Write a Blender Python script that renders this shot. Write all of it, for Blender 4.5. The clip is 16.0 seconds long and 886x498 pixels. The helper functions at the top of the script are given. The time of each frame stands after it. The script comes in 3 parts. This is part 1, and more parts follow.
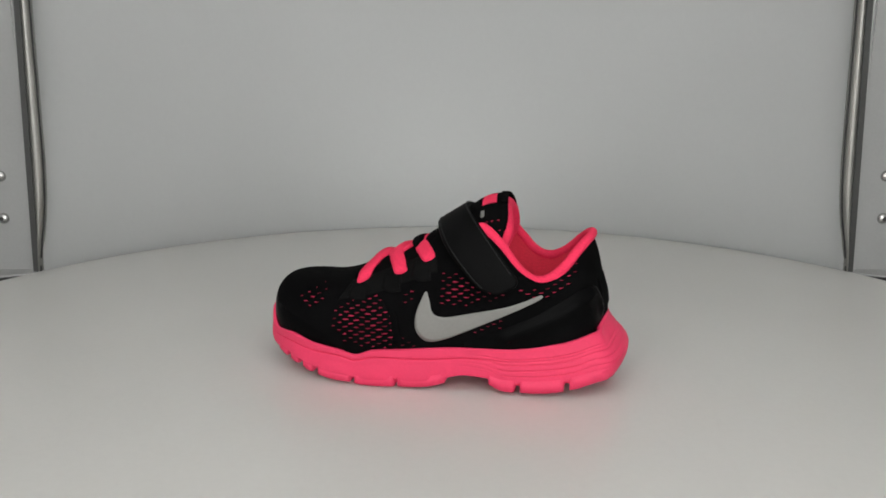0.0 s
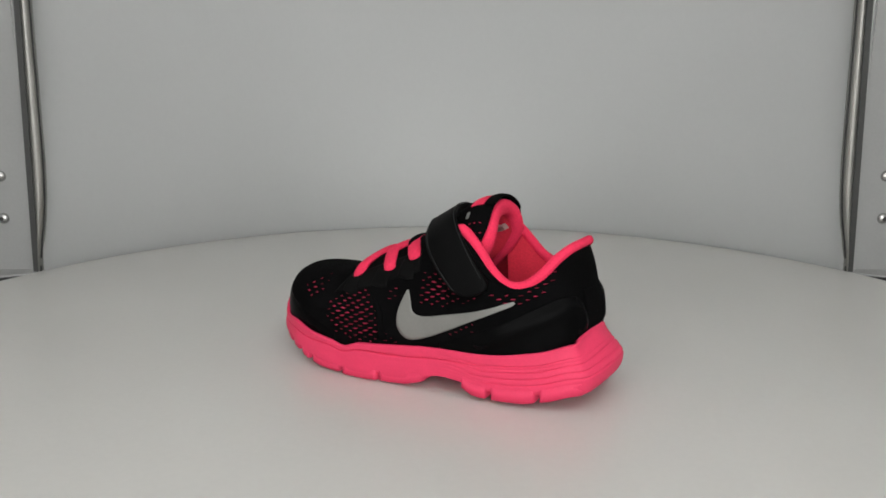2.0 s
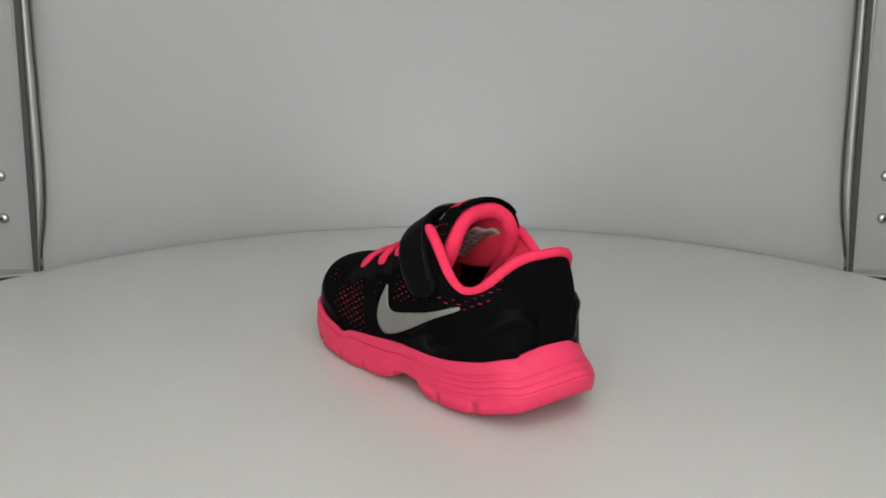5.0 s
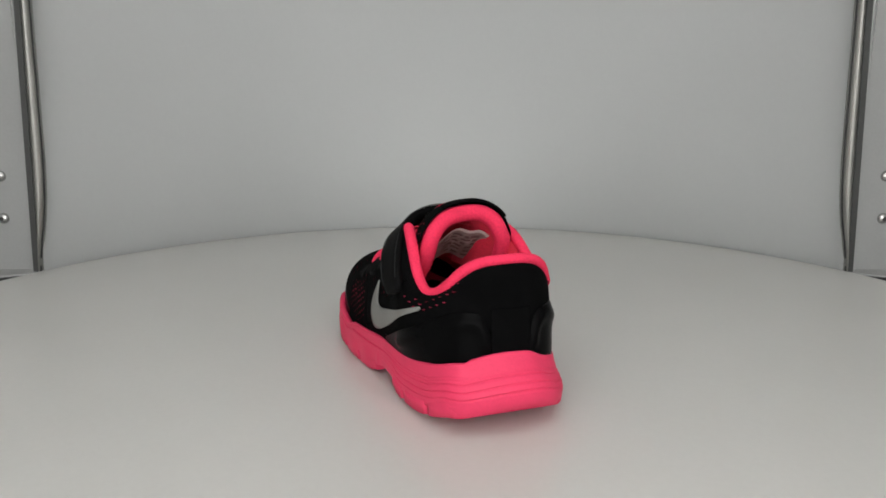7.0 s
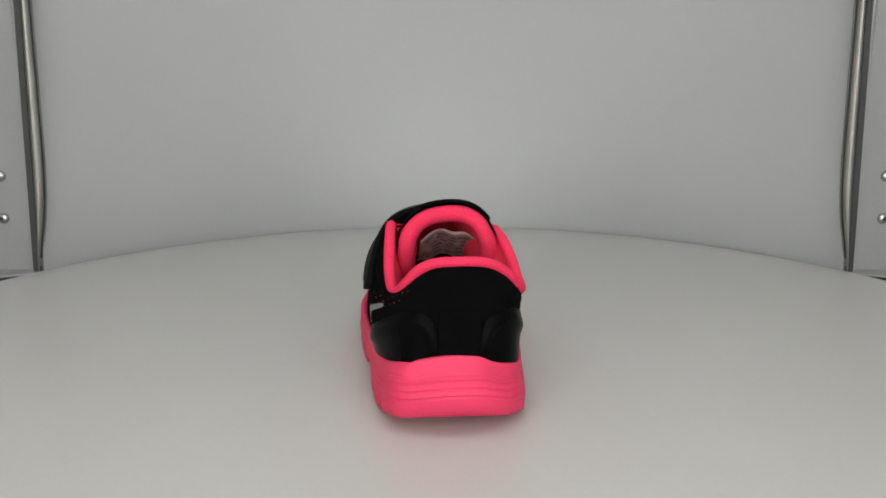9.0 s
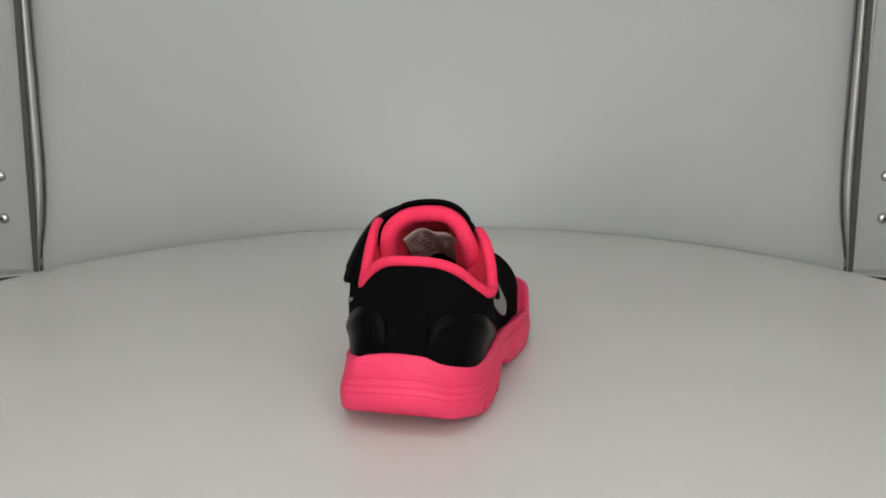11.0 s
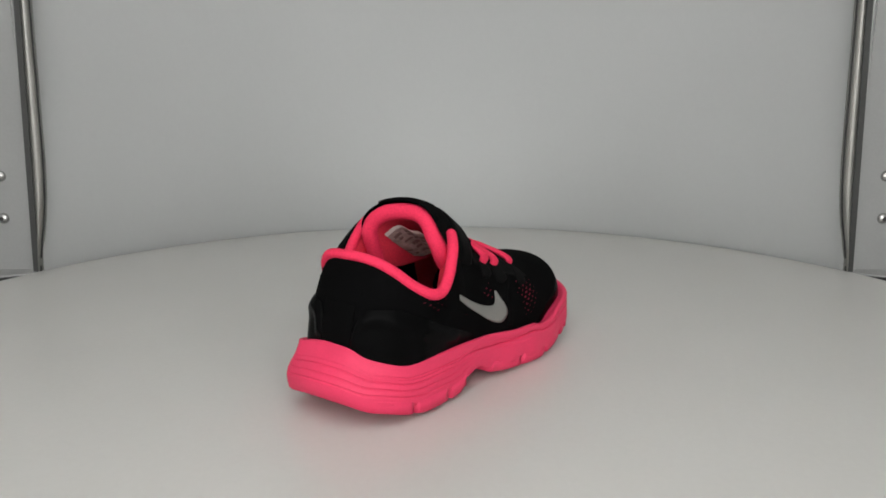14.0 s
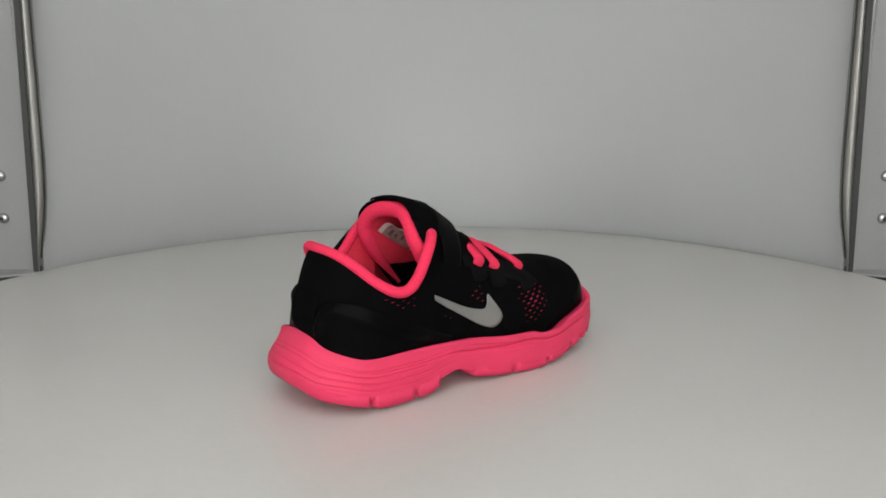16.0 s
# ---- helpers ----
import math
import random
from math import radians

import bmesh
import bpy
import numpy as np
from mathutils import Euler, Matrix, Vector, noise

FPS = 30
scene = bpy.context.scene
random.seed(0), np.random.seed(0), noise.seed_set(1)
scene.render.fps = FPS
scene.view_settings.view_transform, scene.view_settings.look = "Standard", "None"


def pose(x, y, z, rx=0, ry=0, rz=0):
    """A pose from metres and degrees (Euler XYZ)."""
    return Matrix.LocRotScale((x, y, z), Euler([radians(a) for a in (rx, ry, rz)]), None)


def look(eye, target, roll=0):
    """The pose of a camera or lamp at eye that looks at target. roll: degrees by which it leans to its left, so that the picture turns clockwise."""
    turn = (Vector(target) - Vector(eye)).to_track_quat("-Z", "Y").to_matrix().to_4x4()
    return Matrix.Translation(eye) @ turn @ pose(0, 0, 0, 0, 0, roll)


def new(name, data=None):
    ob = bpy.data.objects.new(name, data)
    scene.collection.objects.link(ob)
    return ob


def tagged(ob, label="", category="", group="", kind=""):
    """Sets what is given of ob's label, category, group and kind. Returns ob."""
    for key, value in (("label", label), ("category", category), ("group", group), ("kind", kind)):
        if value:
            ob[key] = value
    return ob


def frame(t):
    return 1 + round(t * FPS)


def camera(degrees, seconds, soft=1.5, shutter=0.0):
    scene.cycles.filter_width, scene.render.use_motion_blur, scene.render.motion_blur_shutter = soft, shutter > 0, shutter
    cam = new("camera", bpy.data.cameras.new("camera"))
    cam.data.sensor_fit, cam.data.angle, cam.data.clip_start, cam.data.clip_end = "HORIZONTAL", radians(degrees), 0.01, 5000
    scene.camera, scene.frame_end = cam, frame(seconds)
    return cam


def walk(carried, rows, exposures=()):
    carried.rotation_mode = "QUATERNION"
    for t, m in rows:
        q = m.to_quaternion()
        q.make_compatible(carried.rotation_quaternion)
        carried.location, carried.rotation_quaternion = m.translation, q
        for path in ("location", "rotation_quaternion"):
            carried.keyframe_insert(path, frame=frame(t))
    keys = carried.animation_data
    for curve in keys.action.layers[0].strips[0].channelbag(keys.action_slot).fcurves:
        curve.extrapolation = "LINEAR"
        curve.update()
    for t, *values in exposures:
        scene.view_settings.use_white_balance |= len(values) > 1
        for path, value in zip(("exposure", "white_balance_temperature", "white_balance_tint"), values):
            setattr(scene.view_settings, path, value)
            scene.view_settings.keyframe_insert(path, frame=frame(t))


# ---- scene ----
# The camera stands still in the booth; the turntable carries the shoe round.
cam = camera(60.29, 16.0, soft=1.7)
EYE = pose(0, -0.378, 0.1469, 90 - 12.965, 0, 0.0586)
walk(cam, [(0.0, EYE), (16.0, EYE)], exposures=[(0.0, 0.0), (16.0, 0.0)])

# ---------------------------------------------------------------- light
world = bpy.data.worlds.new("world")
scene.world = world
world.use_nodes = True
world.node_tree.nodes["Background"].inputs["Color"].default_value = (0.8, 0.85, 1.0, 1)
world.node_tree.nodes["Background"].inputs["Strength"].default_value = 0.02


def area_lamp(name, m, width, depth, power, colour):
    data = bpy.data.lights.new(name, "AREA")
    data.shape, data.size, data.size_y, data.energy, data.color = "RECTANGLE", width, depth, power, colour
    ob = new(name, data)
    ob.matrix_world = m
    return ob


area_lamp("ceiling_light_lamp", look((0, -0.46, 0.70), (0, -0.52, 0)), 0.9, 0.40, 1.32, (0.985, 1.0, 0.975))
# The front lamp is out of view, assumed for light from the camera's side.
area_lamp("front_light_lamp", look((0, -0.62, 0.255), (0, 0.3, 0.03)), 0.95, 0.46, 1.56, (0.98, 1.0, 0.985))


def rear_fill(angle):
    """Where an added fill strip stands behind the translucent backdrop, low down and facing the axis."""
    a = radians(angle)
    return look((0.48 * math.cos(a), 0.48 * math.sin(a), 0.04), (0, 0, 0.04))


# Invented strips, unseen: they brighten and even out the backdrop's lower part.
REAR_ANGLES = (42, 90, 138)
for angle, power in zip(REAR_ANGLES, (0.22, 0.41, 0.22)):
    area_lamp("rear_fill_lamp", rear_fill(angle), 0.36, 0.06, power, (0.985, 1.0, 0.99))


# ---------------------------------------------------------------- materials
def material(name, colour, rough=0.6, metal=0.0, grain=400.0, grain_amount=0.08, stain=25.0, stain_amount=0.06,
             bump=0.1, bump_distance=0.0003, sheen=0.0, spec=0.5, random_island=0.0):
    m = bpy.data.materials.new(name)
    m.use_nodes = True
    nt = m.node_tree
    bsdf = nt.nodes["Principled BSDF"]
    bsdf.inputs["Roughness"].default_value = rough
    bsdf.inputs["Metallic"].default_value = metal
    bsdf.inputs["Specular IOR Level"].default_value = spec
    bsdf.inputs["Sheen Weight"].default_value = sheen
    tex = nt.nodes.new("ShaderNodeTexCoord")
    fine = nt.nodes.new("ShaderNodeTexNoise")
    fine.inputs["Scale"].default_value, fine.inputs["Detail"].default_value = grain, 3
    broad = nt.nodes.new("ShaderNodeTexNoise")
    broad.inputs["Scale"].default_value, broad.inputs["Detail"].default_value = stain, 4
    for n in (fine, broad):
        nt.links.new(tex.outputs["Object"], n.inputs["Vector"])
    value = None
    for n, amount in ((fine, grain_amount), (broad, stain_amount)):
        ramp = nt.nodes.new("ShaderNodeMapRange")
        ramp.inputs["From Min"].default_value, ramp.inputs["From Max"].default_value = 0.3, 0.7
        ramp.inputs["To Min"].default_value, ramp.inputs["To Max"].default_value = 1 - amount, 1 + amount
        nt.links.new(n.outputs["Fac"], ramp.inputs["Value"])
        if value is None:
            value = ramp
        else:
            mul = nt.nodes.new("ShaderNodeMath")
            mul.operation = "MULTIPLY"
            nt.links.new(value.outputs[0], mul.inputs[0])
            nt.links.new(ramp.outputs[0], mul.inputs[1])
            value = mul
    hsv = nt.nodes.new("ShaderNodeHueSaturation")
    hsv.inputs["Color"].default_value = (*colour, 1)
    nt.links.new(value.outputs[0], hsv.inputs["Value"])
    nt.links.new(hsv.outputs["Color"], bsdf.inputs["Base Color"])
    if random_island:
        geo = nt.nodes.new("ShaderNodeNewGeometry")
        ramp = nt.nodes.new("ShaderNodeMapRange")
        ramp.inputs["To Min"].default_value, ramp.inputs["To Max"].default_value = 1 - random_island, 1.0
        nt.links.new(geo.outputs["Random Per Island"], ramp.inputs["Value"])
        mul = nt.nodes.new("ShaderNodeMath")
        mul.operation = "MULTIPLY"
        nt.links.new(value.outputs[0], mul.inputs[0])
        nt.links.new(ramp.outputs[0], mul.inputs[1])
        nt.links.new(mul.outputs[0], hsv.inputs["Value"])
    if bump:
        b = nt.nodes.new("ShaderNodeBump")
        b.inputs["Strength"].default_value, b.inputs["Distance"].default_value = bump, bump_distance
        nt.links.new(fine.outputs["Fac"], b.inputs["Height"])
        nt.links.new(b.outputs["Normal"], bsdf.inputs["Normal"])
    return m


PINK_FOAM = material("pink_foam", (0.69, 0.040, 0.110), 0.55, grain=900, grain_amount=0.03, stain=60, stain_amount=0.04, bump=0.15, bump_distance=0.0002, spec=0.25)
PINK_CLOTH = material("pink_cloth", (0.76, 0.035, 0.096), 0.85, grain=1100, grain_amount=0.09, stain=80, stain_amount=0.06, bump=0.6, bump_distance=0.0005, spec=0.12)
PINK_DOT = material("pink_underlay", (0.46, 0.03, 0.078), 0.8, grain=700, grain_amount=0.3, stain=90, stain_amount=0.3, random_island=0.75, spec=0.1)
LINING = material("red_lining", (0.58, 0.016, 0.045), 0.9, grain=1200, grain_amount=0.12, bump=0.4)
BLACK_CLOTH = material("black_knit", (0.0022, 0.0022, 0.0024), 0.95, grain=1800, grain_amount=0.3, stain=70, stain_amount=0.25, bump=0.5, bump_distance=0.0003, spec=0.04)
BLACK_SKIN = material("black_synthetic", (0.0023, 0.0023, 0.0025), 0.27, grain=1100, grain_amount=0.2, stain=50, stain_amount=0.2, bump=0.12, bump_distance=0.0002, spec=0.028)
BLACK_STRAP = material("black_strap", (0.0028, 0.0028, 0.003), 0.58, grain=1300, grain_amount=0.2, stain=50, stain_amount=0.2, bump=0.3, bump_distance=0.0004, spec=0.048)
BLACK_FACING = material("black_facing", (0.0042, 0.0042, 0.0043), 0.8, grain=1200, grain_amount=0.2, stain=60, stain_amount=0.3, bump=0.25, bump_distance=0.0002, spec=0.05)
LIT_THREAD = material("grey_lit_thread", (0.012, 0.013, 0.013), 0.6, grain=1600, grain_amount=0.3, spec=0.2)
SILVER = material("silver_print", (0.185, 0.183, 0.173), 0.5, 0.1, grain=1500, grain_amount=0.05, stain=60, stain_amount=0.05, bump=0.1, bump_distance=0.0001)
LABEL = material("brown_label", (0.27, 0.19, 0.18), 0.6, grain=500, grain_amount=0.2, stain=180, stain_amount=0.35)
LABEL_EDGE = material("white_label", (0.6, 0.53, 0.51), 0.6, grain=500, grain_amount=0.08)
INK = material("label_ink", (0.13, 0.075, 0.07), 0.7)
INSOLE = material("brown_insole", (0.16, 0.09, 0.07), 0.9, grain=900, grain_amount=0.2, bump=0.4)
ACRYLIC = material("white_acrylic", (0.54, 0.533, 0.515), 0.34, grain=300, grain_amount=0.012, stain=9, stain_amount=0.02, bump=0.03, bump_distance=0.0002, spec=0.6)
BACKDROP = material("white_backdrop", (0.632, 0.642, 0.648), 0.7, grain=250, grain_amount=0.012, stain=5, stain_amount=0.02, bump=0.03, spec=0.3)
PANEL = material("white_coated_steel", (0.31, 0.313, 0.31), 0.45, grain=500, grain_amount=0.02, stain=12, stain_amount=0.03, bump=0.08)
ALU = material("brushed_aluminium", (0.36, 0.355, 0.335), 0.5, 1.0, grain=700, grain_amount=0.06, stain=30, stain_amount=0.06, bump=0.1)
GROOVE = material("dark_groove", (0.045, 0.046, 0.045), 0.5, grain=300, grain_amount=0.1)
STEEL = material("bolt_steel", (0.5, 0.5, 0.49), 0.25, 1.0, grain=900, grain_amount=0.08, stain=100, stain_amount=0.1)
RUBBER = material("black_rubber", (0.02, 0.02, 0.02), 0.6)
HOUSING = material("booth_housing", (0.6, 0.6, 0.59), 0.6, grain=200, grain_amount=0.02, stain=6, stain_amount=0.03)


def let_through(m, share):
    """Makes a material translucent: that share of the light passes."""
    nt = m.node_tree
    bsdf, out = nt.nodes["Principled BSDF"], nt.nodes["Material Output"]
    trans, mix = nt.nodes.new("ShaderNodeBsdfTranslucent"), nt.nodes.new("ShaderNodeMixShader")
    trans.inputs["Color"].default_value = (0.92, 0.92, 0.91, 1)
    mix.inputs["Fac"].default_value = share
    nt.links.new(bsdf.outputs[0], mix.inputs[1])
    nt.links.new(trans.outputs[0], mix.inputs[2])
    nt.links.new(mix.outputs[0], out.inputs["Surface"])


# Lets the added rear fill through, to flatten the backdrop's tone.
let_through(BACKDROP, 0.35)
# light wanders a little way through the turntable's acrylic
acrylic = ACRYLIC.node_tree.nodes["Principled BSDF"]
acrylic.inputs["Subsurface Weight"].default_value = 0.7
acrylic.inputs["Subsurface Radius"].default_value = (1.0, 0.95, 0.9)
acrylic.inputs["Subsurface Scale"].default_value = 0.025


def glow(name, colour, strength):
    m = bpy.data.materials.new(name)
    m.use_nodes = True
    bsdf = m.node_tree.nodes["Principled BSDF"]
    bsdf.inputs["Base Color"].default_value = (0.8, 0.8, 0.8, 1)
    bsdf.inputs["Emission Color"].default_value = (*colour, 1)
    bsdf.inputs["Emission Strength"].default_value = strength
    return m


# ---------------------------------------------------------------- mesh helpers
def mesh_object(name, verts, faces, mat, parent=None, label="", smooth=True, mats=None):
    me = bpy.data.meshes.new(name)
    me.from_pydata([tuple(map(float, v)) for v in verts], [], [tuple(map(int, f)) for f in faces])
    me.materials.append(mat)
    if smooth:
        me.polygons.foreach_set("use_smooth", [True] * len(me.polygons))
    me.validate()
    bm = bmesh.new()
    bm.from_mesh(me)
    bmesh.ops.recalc_face_normals(bm, faces=bm.faces)
    bm.to_mesh(me)
    bm.free()
    ob = new(name, me)
    if parent:
        ob.parent = parent
    return tagged(ob, label)


def part(name, bm, mat, parent=None, label="", smooth=False):
    me = bpy.data.meshes.new(name)
    bmesh.ops.recalc_face_normals(bm, faces=bm.faces)
    bm.to_mesh(me)
    bm.free()
    me.materials.append(mat)
    if smooth:
        me.polygons.foreach_set("use_smooth", [True] * len(me.polygons))
    ob = new(name, me)
    if parent:
        ob.parent = parent
    return tagged(ob, label)


def box_bm(size, m=Matrix(), bevel=0.0, segments=2):
    bm = bmesh.new()
    bmesh.ops.create_cube(bm, size=1, matrix=m @ Matrix.Diagonal((*size, 1)))
    if bevel:
        bmesh.ops.bevel(bm, geom=bm.edges[:], offset=bevel, segments=segments, affect="EDGES", profile=0.5)
    return bm


def grid_faces(rows, cols, close=False):
    out = []
    for i in range(rows - 1):
        for j in range(cols if close else cols - 1):
            k = (j + 1) % cols
            out.append((i * cols + j, i * cols + k, (i + 1) * cols + k, (i + 1) * cols + j))
    return out


def spline(points, n, closed=False):
    """n points, evenly spaced, of a Catmull-Rom curve through the given ones."""
    p = np.array(points, float)
    m = len(p)
    dense = []
    for i in range(m if closed else m - 1):
        if closed:
            a, b, c, d = p[i - 1], p[i], p[(i + 1) % m], p[(i + 2) % m]
        else:
            b, c = p[i], p[i + 1]
            a = p[i - 1] if i else 2 * b - c
            d = p[i + 2] if i + 2 < m else 2 * c - b
        for s in np.linspace(0, 1, 24, endpoint=False):
            dense.append(0.5 * (2 * b + (c - a) * s + (2 * a - 5 * b + 4 * c - d) * s ** 2 + (3 * b - a - 3 * c + d) * s ** 3))
    dense.append(p[0] if closed else p[-1])
    dense = np.array(dense)
    run = np.r_[0, np.cumsum(np.linalg.norm(np.diff(dense, axis=0), axis=1))]
    at = np.linspace(0, run[-1], n, endpoint=not closed)
    return np.stack([np.interp(at, run, dense[:, k]) for k in range(p.shape[1])], 1)


def blend(x, xs, ys):
    """A smooth curve through the knots xs, ys, at x."""
    x, xs, ys = np.asarray(x, float), np.array(xs, float), np.array(ys, float)
    h = np.diff(xs)
    d = np.diff(ys) / h
    t = np.zeros(len(xs))
    for i in range(1, len(xs) - 1):
        if d[i - 1] * d[i] > 0:
            w1, w2 = 2 * h[i] + h[i - 1], h[i] + 2 * h[i - 1]
            t[i] = (w1 + w2) / (w1 / d[i - 1] + w2 / d[i])
    t[0], t[-1] = d[0], d[-1]
    xc = np.clip(x, xs[0], xs[-1])
    i = np.clip(np.searchsorted(xs, xc, side="right") - 1, 0, len(xs) - 2)
    s = (xc - xs[i]) / h[i]
    return ((2 * s ** 3 - 3 * s ** 2 + 1) * ys[i] + (s ** 3 - 2 * s ** 2 + s) * h[i] * t[i]
            + (-2 * s ** 3 + 3 * s ** 2) * ys[i + 1] + (s ** 3 - s ** 2) * h[i] * t[i + 1])


def smoothstep(x):
    x = np.clip(x, 0, 1)
    return x * x * (3 - 2 * x)


def tube(path, radii, sides=14, flat=None, up=None):
    """Vertices and faces of a capped tube along a path; flat squeezes it along the direction up."""
    path = np.array(path, float)
    n = len(path)
    tan = np.gradient(path, axis=0)
    tan /= np.linalg.norm(tan, axis=1)[:, None] + 1e-12
    ref = np.array(up if up is not None else (0, 0, 1.0), float)
    ref = np.broadcast_to(ref, path.shape)
    b = np.cross(tan, ref)
    b /= np.linalg.norm(b, axis=1)[:, None] + 1e-12
    c = np.cross(b, tan)
    radii = np.broadcast_to(radii, (n,))
    flat = np.broadcast_to(1.0 if flat is None else flat, (n,))
    ang = np.linspace(0, 2 * np.pi, sides, endpoint=False)
    v = (path[:, None, :] + radii[:, None, None] * (np.cos(ang)[None, :, None] * b[:, None, :]
         + (flat[:, None] * np.sin(ang)[None, :])[:, :, None] * c[:, None, :])).reshape(-1, 3)
    f = grid_faces(n, sides, True)
    f.append(tuple(range(sides))[::-1])
    f.append(tuple((n - 1) * sides + k for k in range(sides)))
    return v, f


# ---------------------------------------------------------------- the booth
DISC = 0.359          # radius of the turntable
WALL = 0.3603         # radius of the curved backdrop
POST_ANGLE = 148.2    # direction of the posts from the axis, degrees (mirrored)


def ring_mesh(name, r0, r1, z0, z1, a0, a1, n, mat, parent=None, label=""):
    """A solid ring (or a part of one) about the axis."""
    full = abs(a1 - a0) >= 360
    ang = np.radians(np.linspace(a0, a1, n, endpoint=not full))
    v, f = [], []
    for a in ang:
        c, s = math.cos(a), math.sin(a)
        v += [(r0 * c, r0 * s, z0), (r1 * c, r1 * s, z0), (r1 * c, r1 * s, z1), (r0 * c, r0 * s, z1)]
    for i in range(n if full else n - 1):
        j = (i + 1) % n
        for k in range(4):
            f.append((i * 4 + k, i * 4 + (k + 1) % 4, j * 4 + (k + 1) % 4, j * 4 + k))
    if not full:
        f += [(3, 2, 1, 0), tuple((n - 1) * 4 + k for k in range(4))]
    ob = mesh_object(name, v, f, mat, parent, label, smooth=False)
    return ob


def build_booth():
    a = POST_ANGLE
    wall = ring_mesh("wall_backdrop", WALL, WALL + 0.004, -0.03, 0.72, 180 - a, a, 160, BACKDROP)
    wall.data.polygons.foreach_set("use_smooth", [True] * len(wall.data.polygons))
    tagged(wall, "curved matt white backdrop sheet behind the turntable", "backdrop", kind="structure")
    # the base plate's opening hugs the disc behind the posts and widens in front of them
    n = 720
    v, lining = [], []
    for k in range(n):
        deg = 360.0 * k / n
        fore = max(0.0, min(14.0, 4.7 * (30.4 - math.degrees(math.asin(math.sin(radians(deg)))))))
        c, sn = math.cos(radians(deg)), math.sin(radians(deg))
        r = DISC + 0.0003 + 0.001 * fore
        v += [(r * c, r * sn, -0.03), (0.62 * c, 0.62 * sn, -0.03), (0.62 * c, 0.62 * sn, -0.0006), ((r + 0.0008) * c, (r + 0.0008) * sn, -0.0006), (r * c, r * sn, -0.0014)]
        # black lining added to the opening: paints the gap's shade
        q = r - 0.00005 - 0.0008 * min(1.0, fore)
        lining += [(q * c, q * sn, -0.03), ((r - 0.00002) * c, (r - 0.00002) * sn, -0.03), ((r - 0.00002) * c, (r - 0.00002) * sn, -0.0018), (q * c, q * sn, -0.0018)]
    table = mesh_object("base_surround", v, grid_faces(n, 5, True) + [(5 * n - 5 + k, 5 * n - 5 + (k + 1) % 5, (k + 1) % 5, k) for k in range(5)], PANEL, smooth=False)
    tagged(table, "white fixed base plate round the turntable", "base plate", kind="structure")
    seal = mesh_object("gap_shade", lining, grid_faces(n, 4, True) + [(4 * n - 4 + k, 4 * n - 4 + (k + 1) % 4, (k + 1) % 4, k) for k in range(4)], RUBBER, smooth=False)
    tagged(seal, "black lining painting the shade in the gap round the turntable", "seal", kind="structure")
    # hidden floor, made white as a reflector for the disc above
    floor = part("floor", box_bm((1.5, 1.5, 0.02), pose(0, 0, -0.045)), HOUSING)
    tagged(floor, "unseen booth floor under the turntable, white to reflect light into the disc", "floor", kind="structure")
    ceiling = part("ceiling", box_bm((1.5, 1.5, 0.02), pose(0, 0, 0.74)), HOUSING)
    tagged(ceiling, "white ceiling of the photo booth", "ceiling", kind="structure")
    for name, m, size in (("wall_east", pose(0.70, 0, 0.35), (0.02, 1.5, 0.80)), ("wall_west", pose(-0.70, 0, 0.35), (0.02, 1.5, 0.80)),
                          ("wall_south", pose(0, -0.70, 0.35), (1.38, 0.02, 0.80)), ("wall_north", pose(0, 0.70, 0.35), (1.38, 0.02, 0.80))):
        tagged(part(name, box_bm(size, m), HOUSING), "plain white wall of the photo booth", "wall", kind="structure")


def upright(side):
    """Where an upright stands; both lean in a little."""
    return Matrix.Translation((0.3106 if side > 0 else -0.3117, 0.1895, -0.0040)) @ pose(0, 0, 0, 0, -side * 2.7, 0)


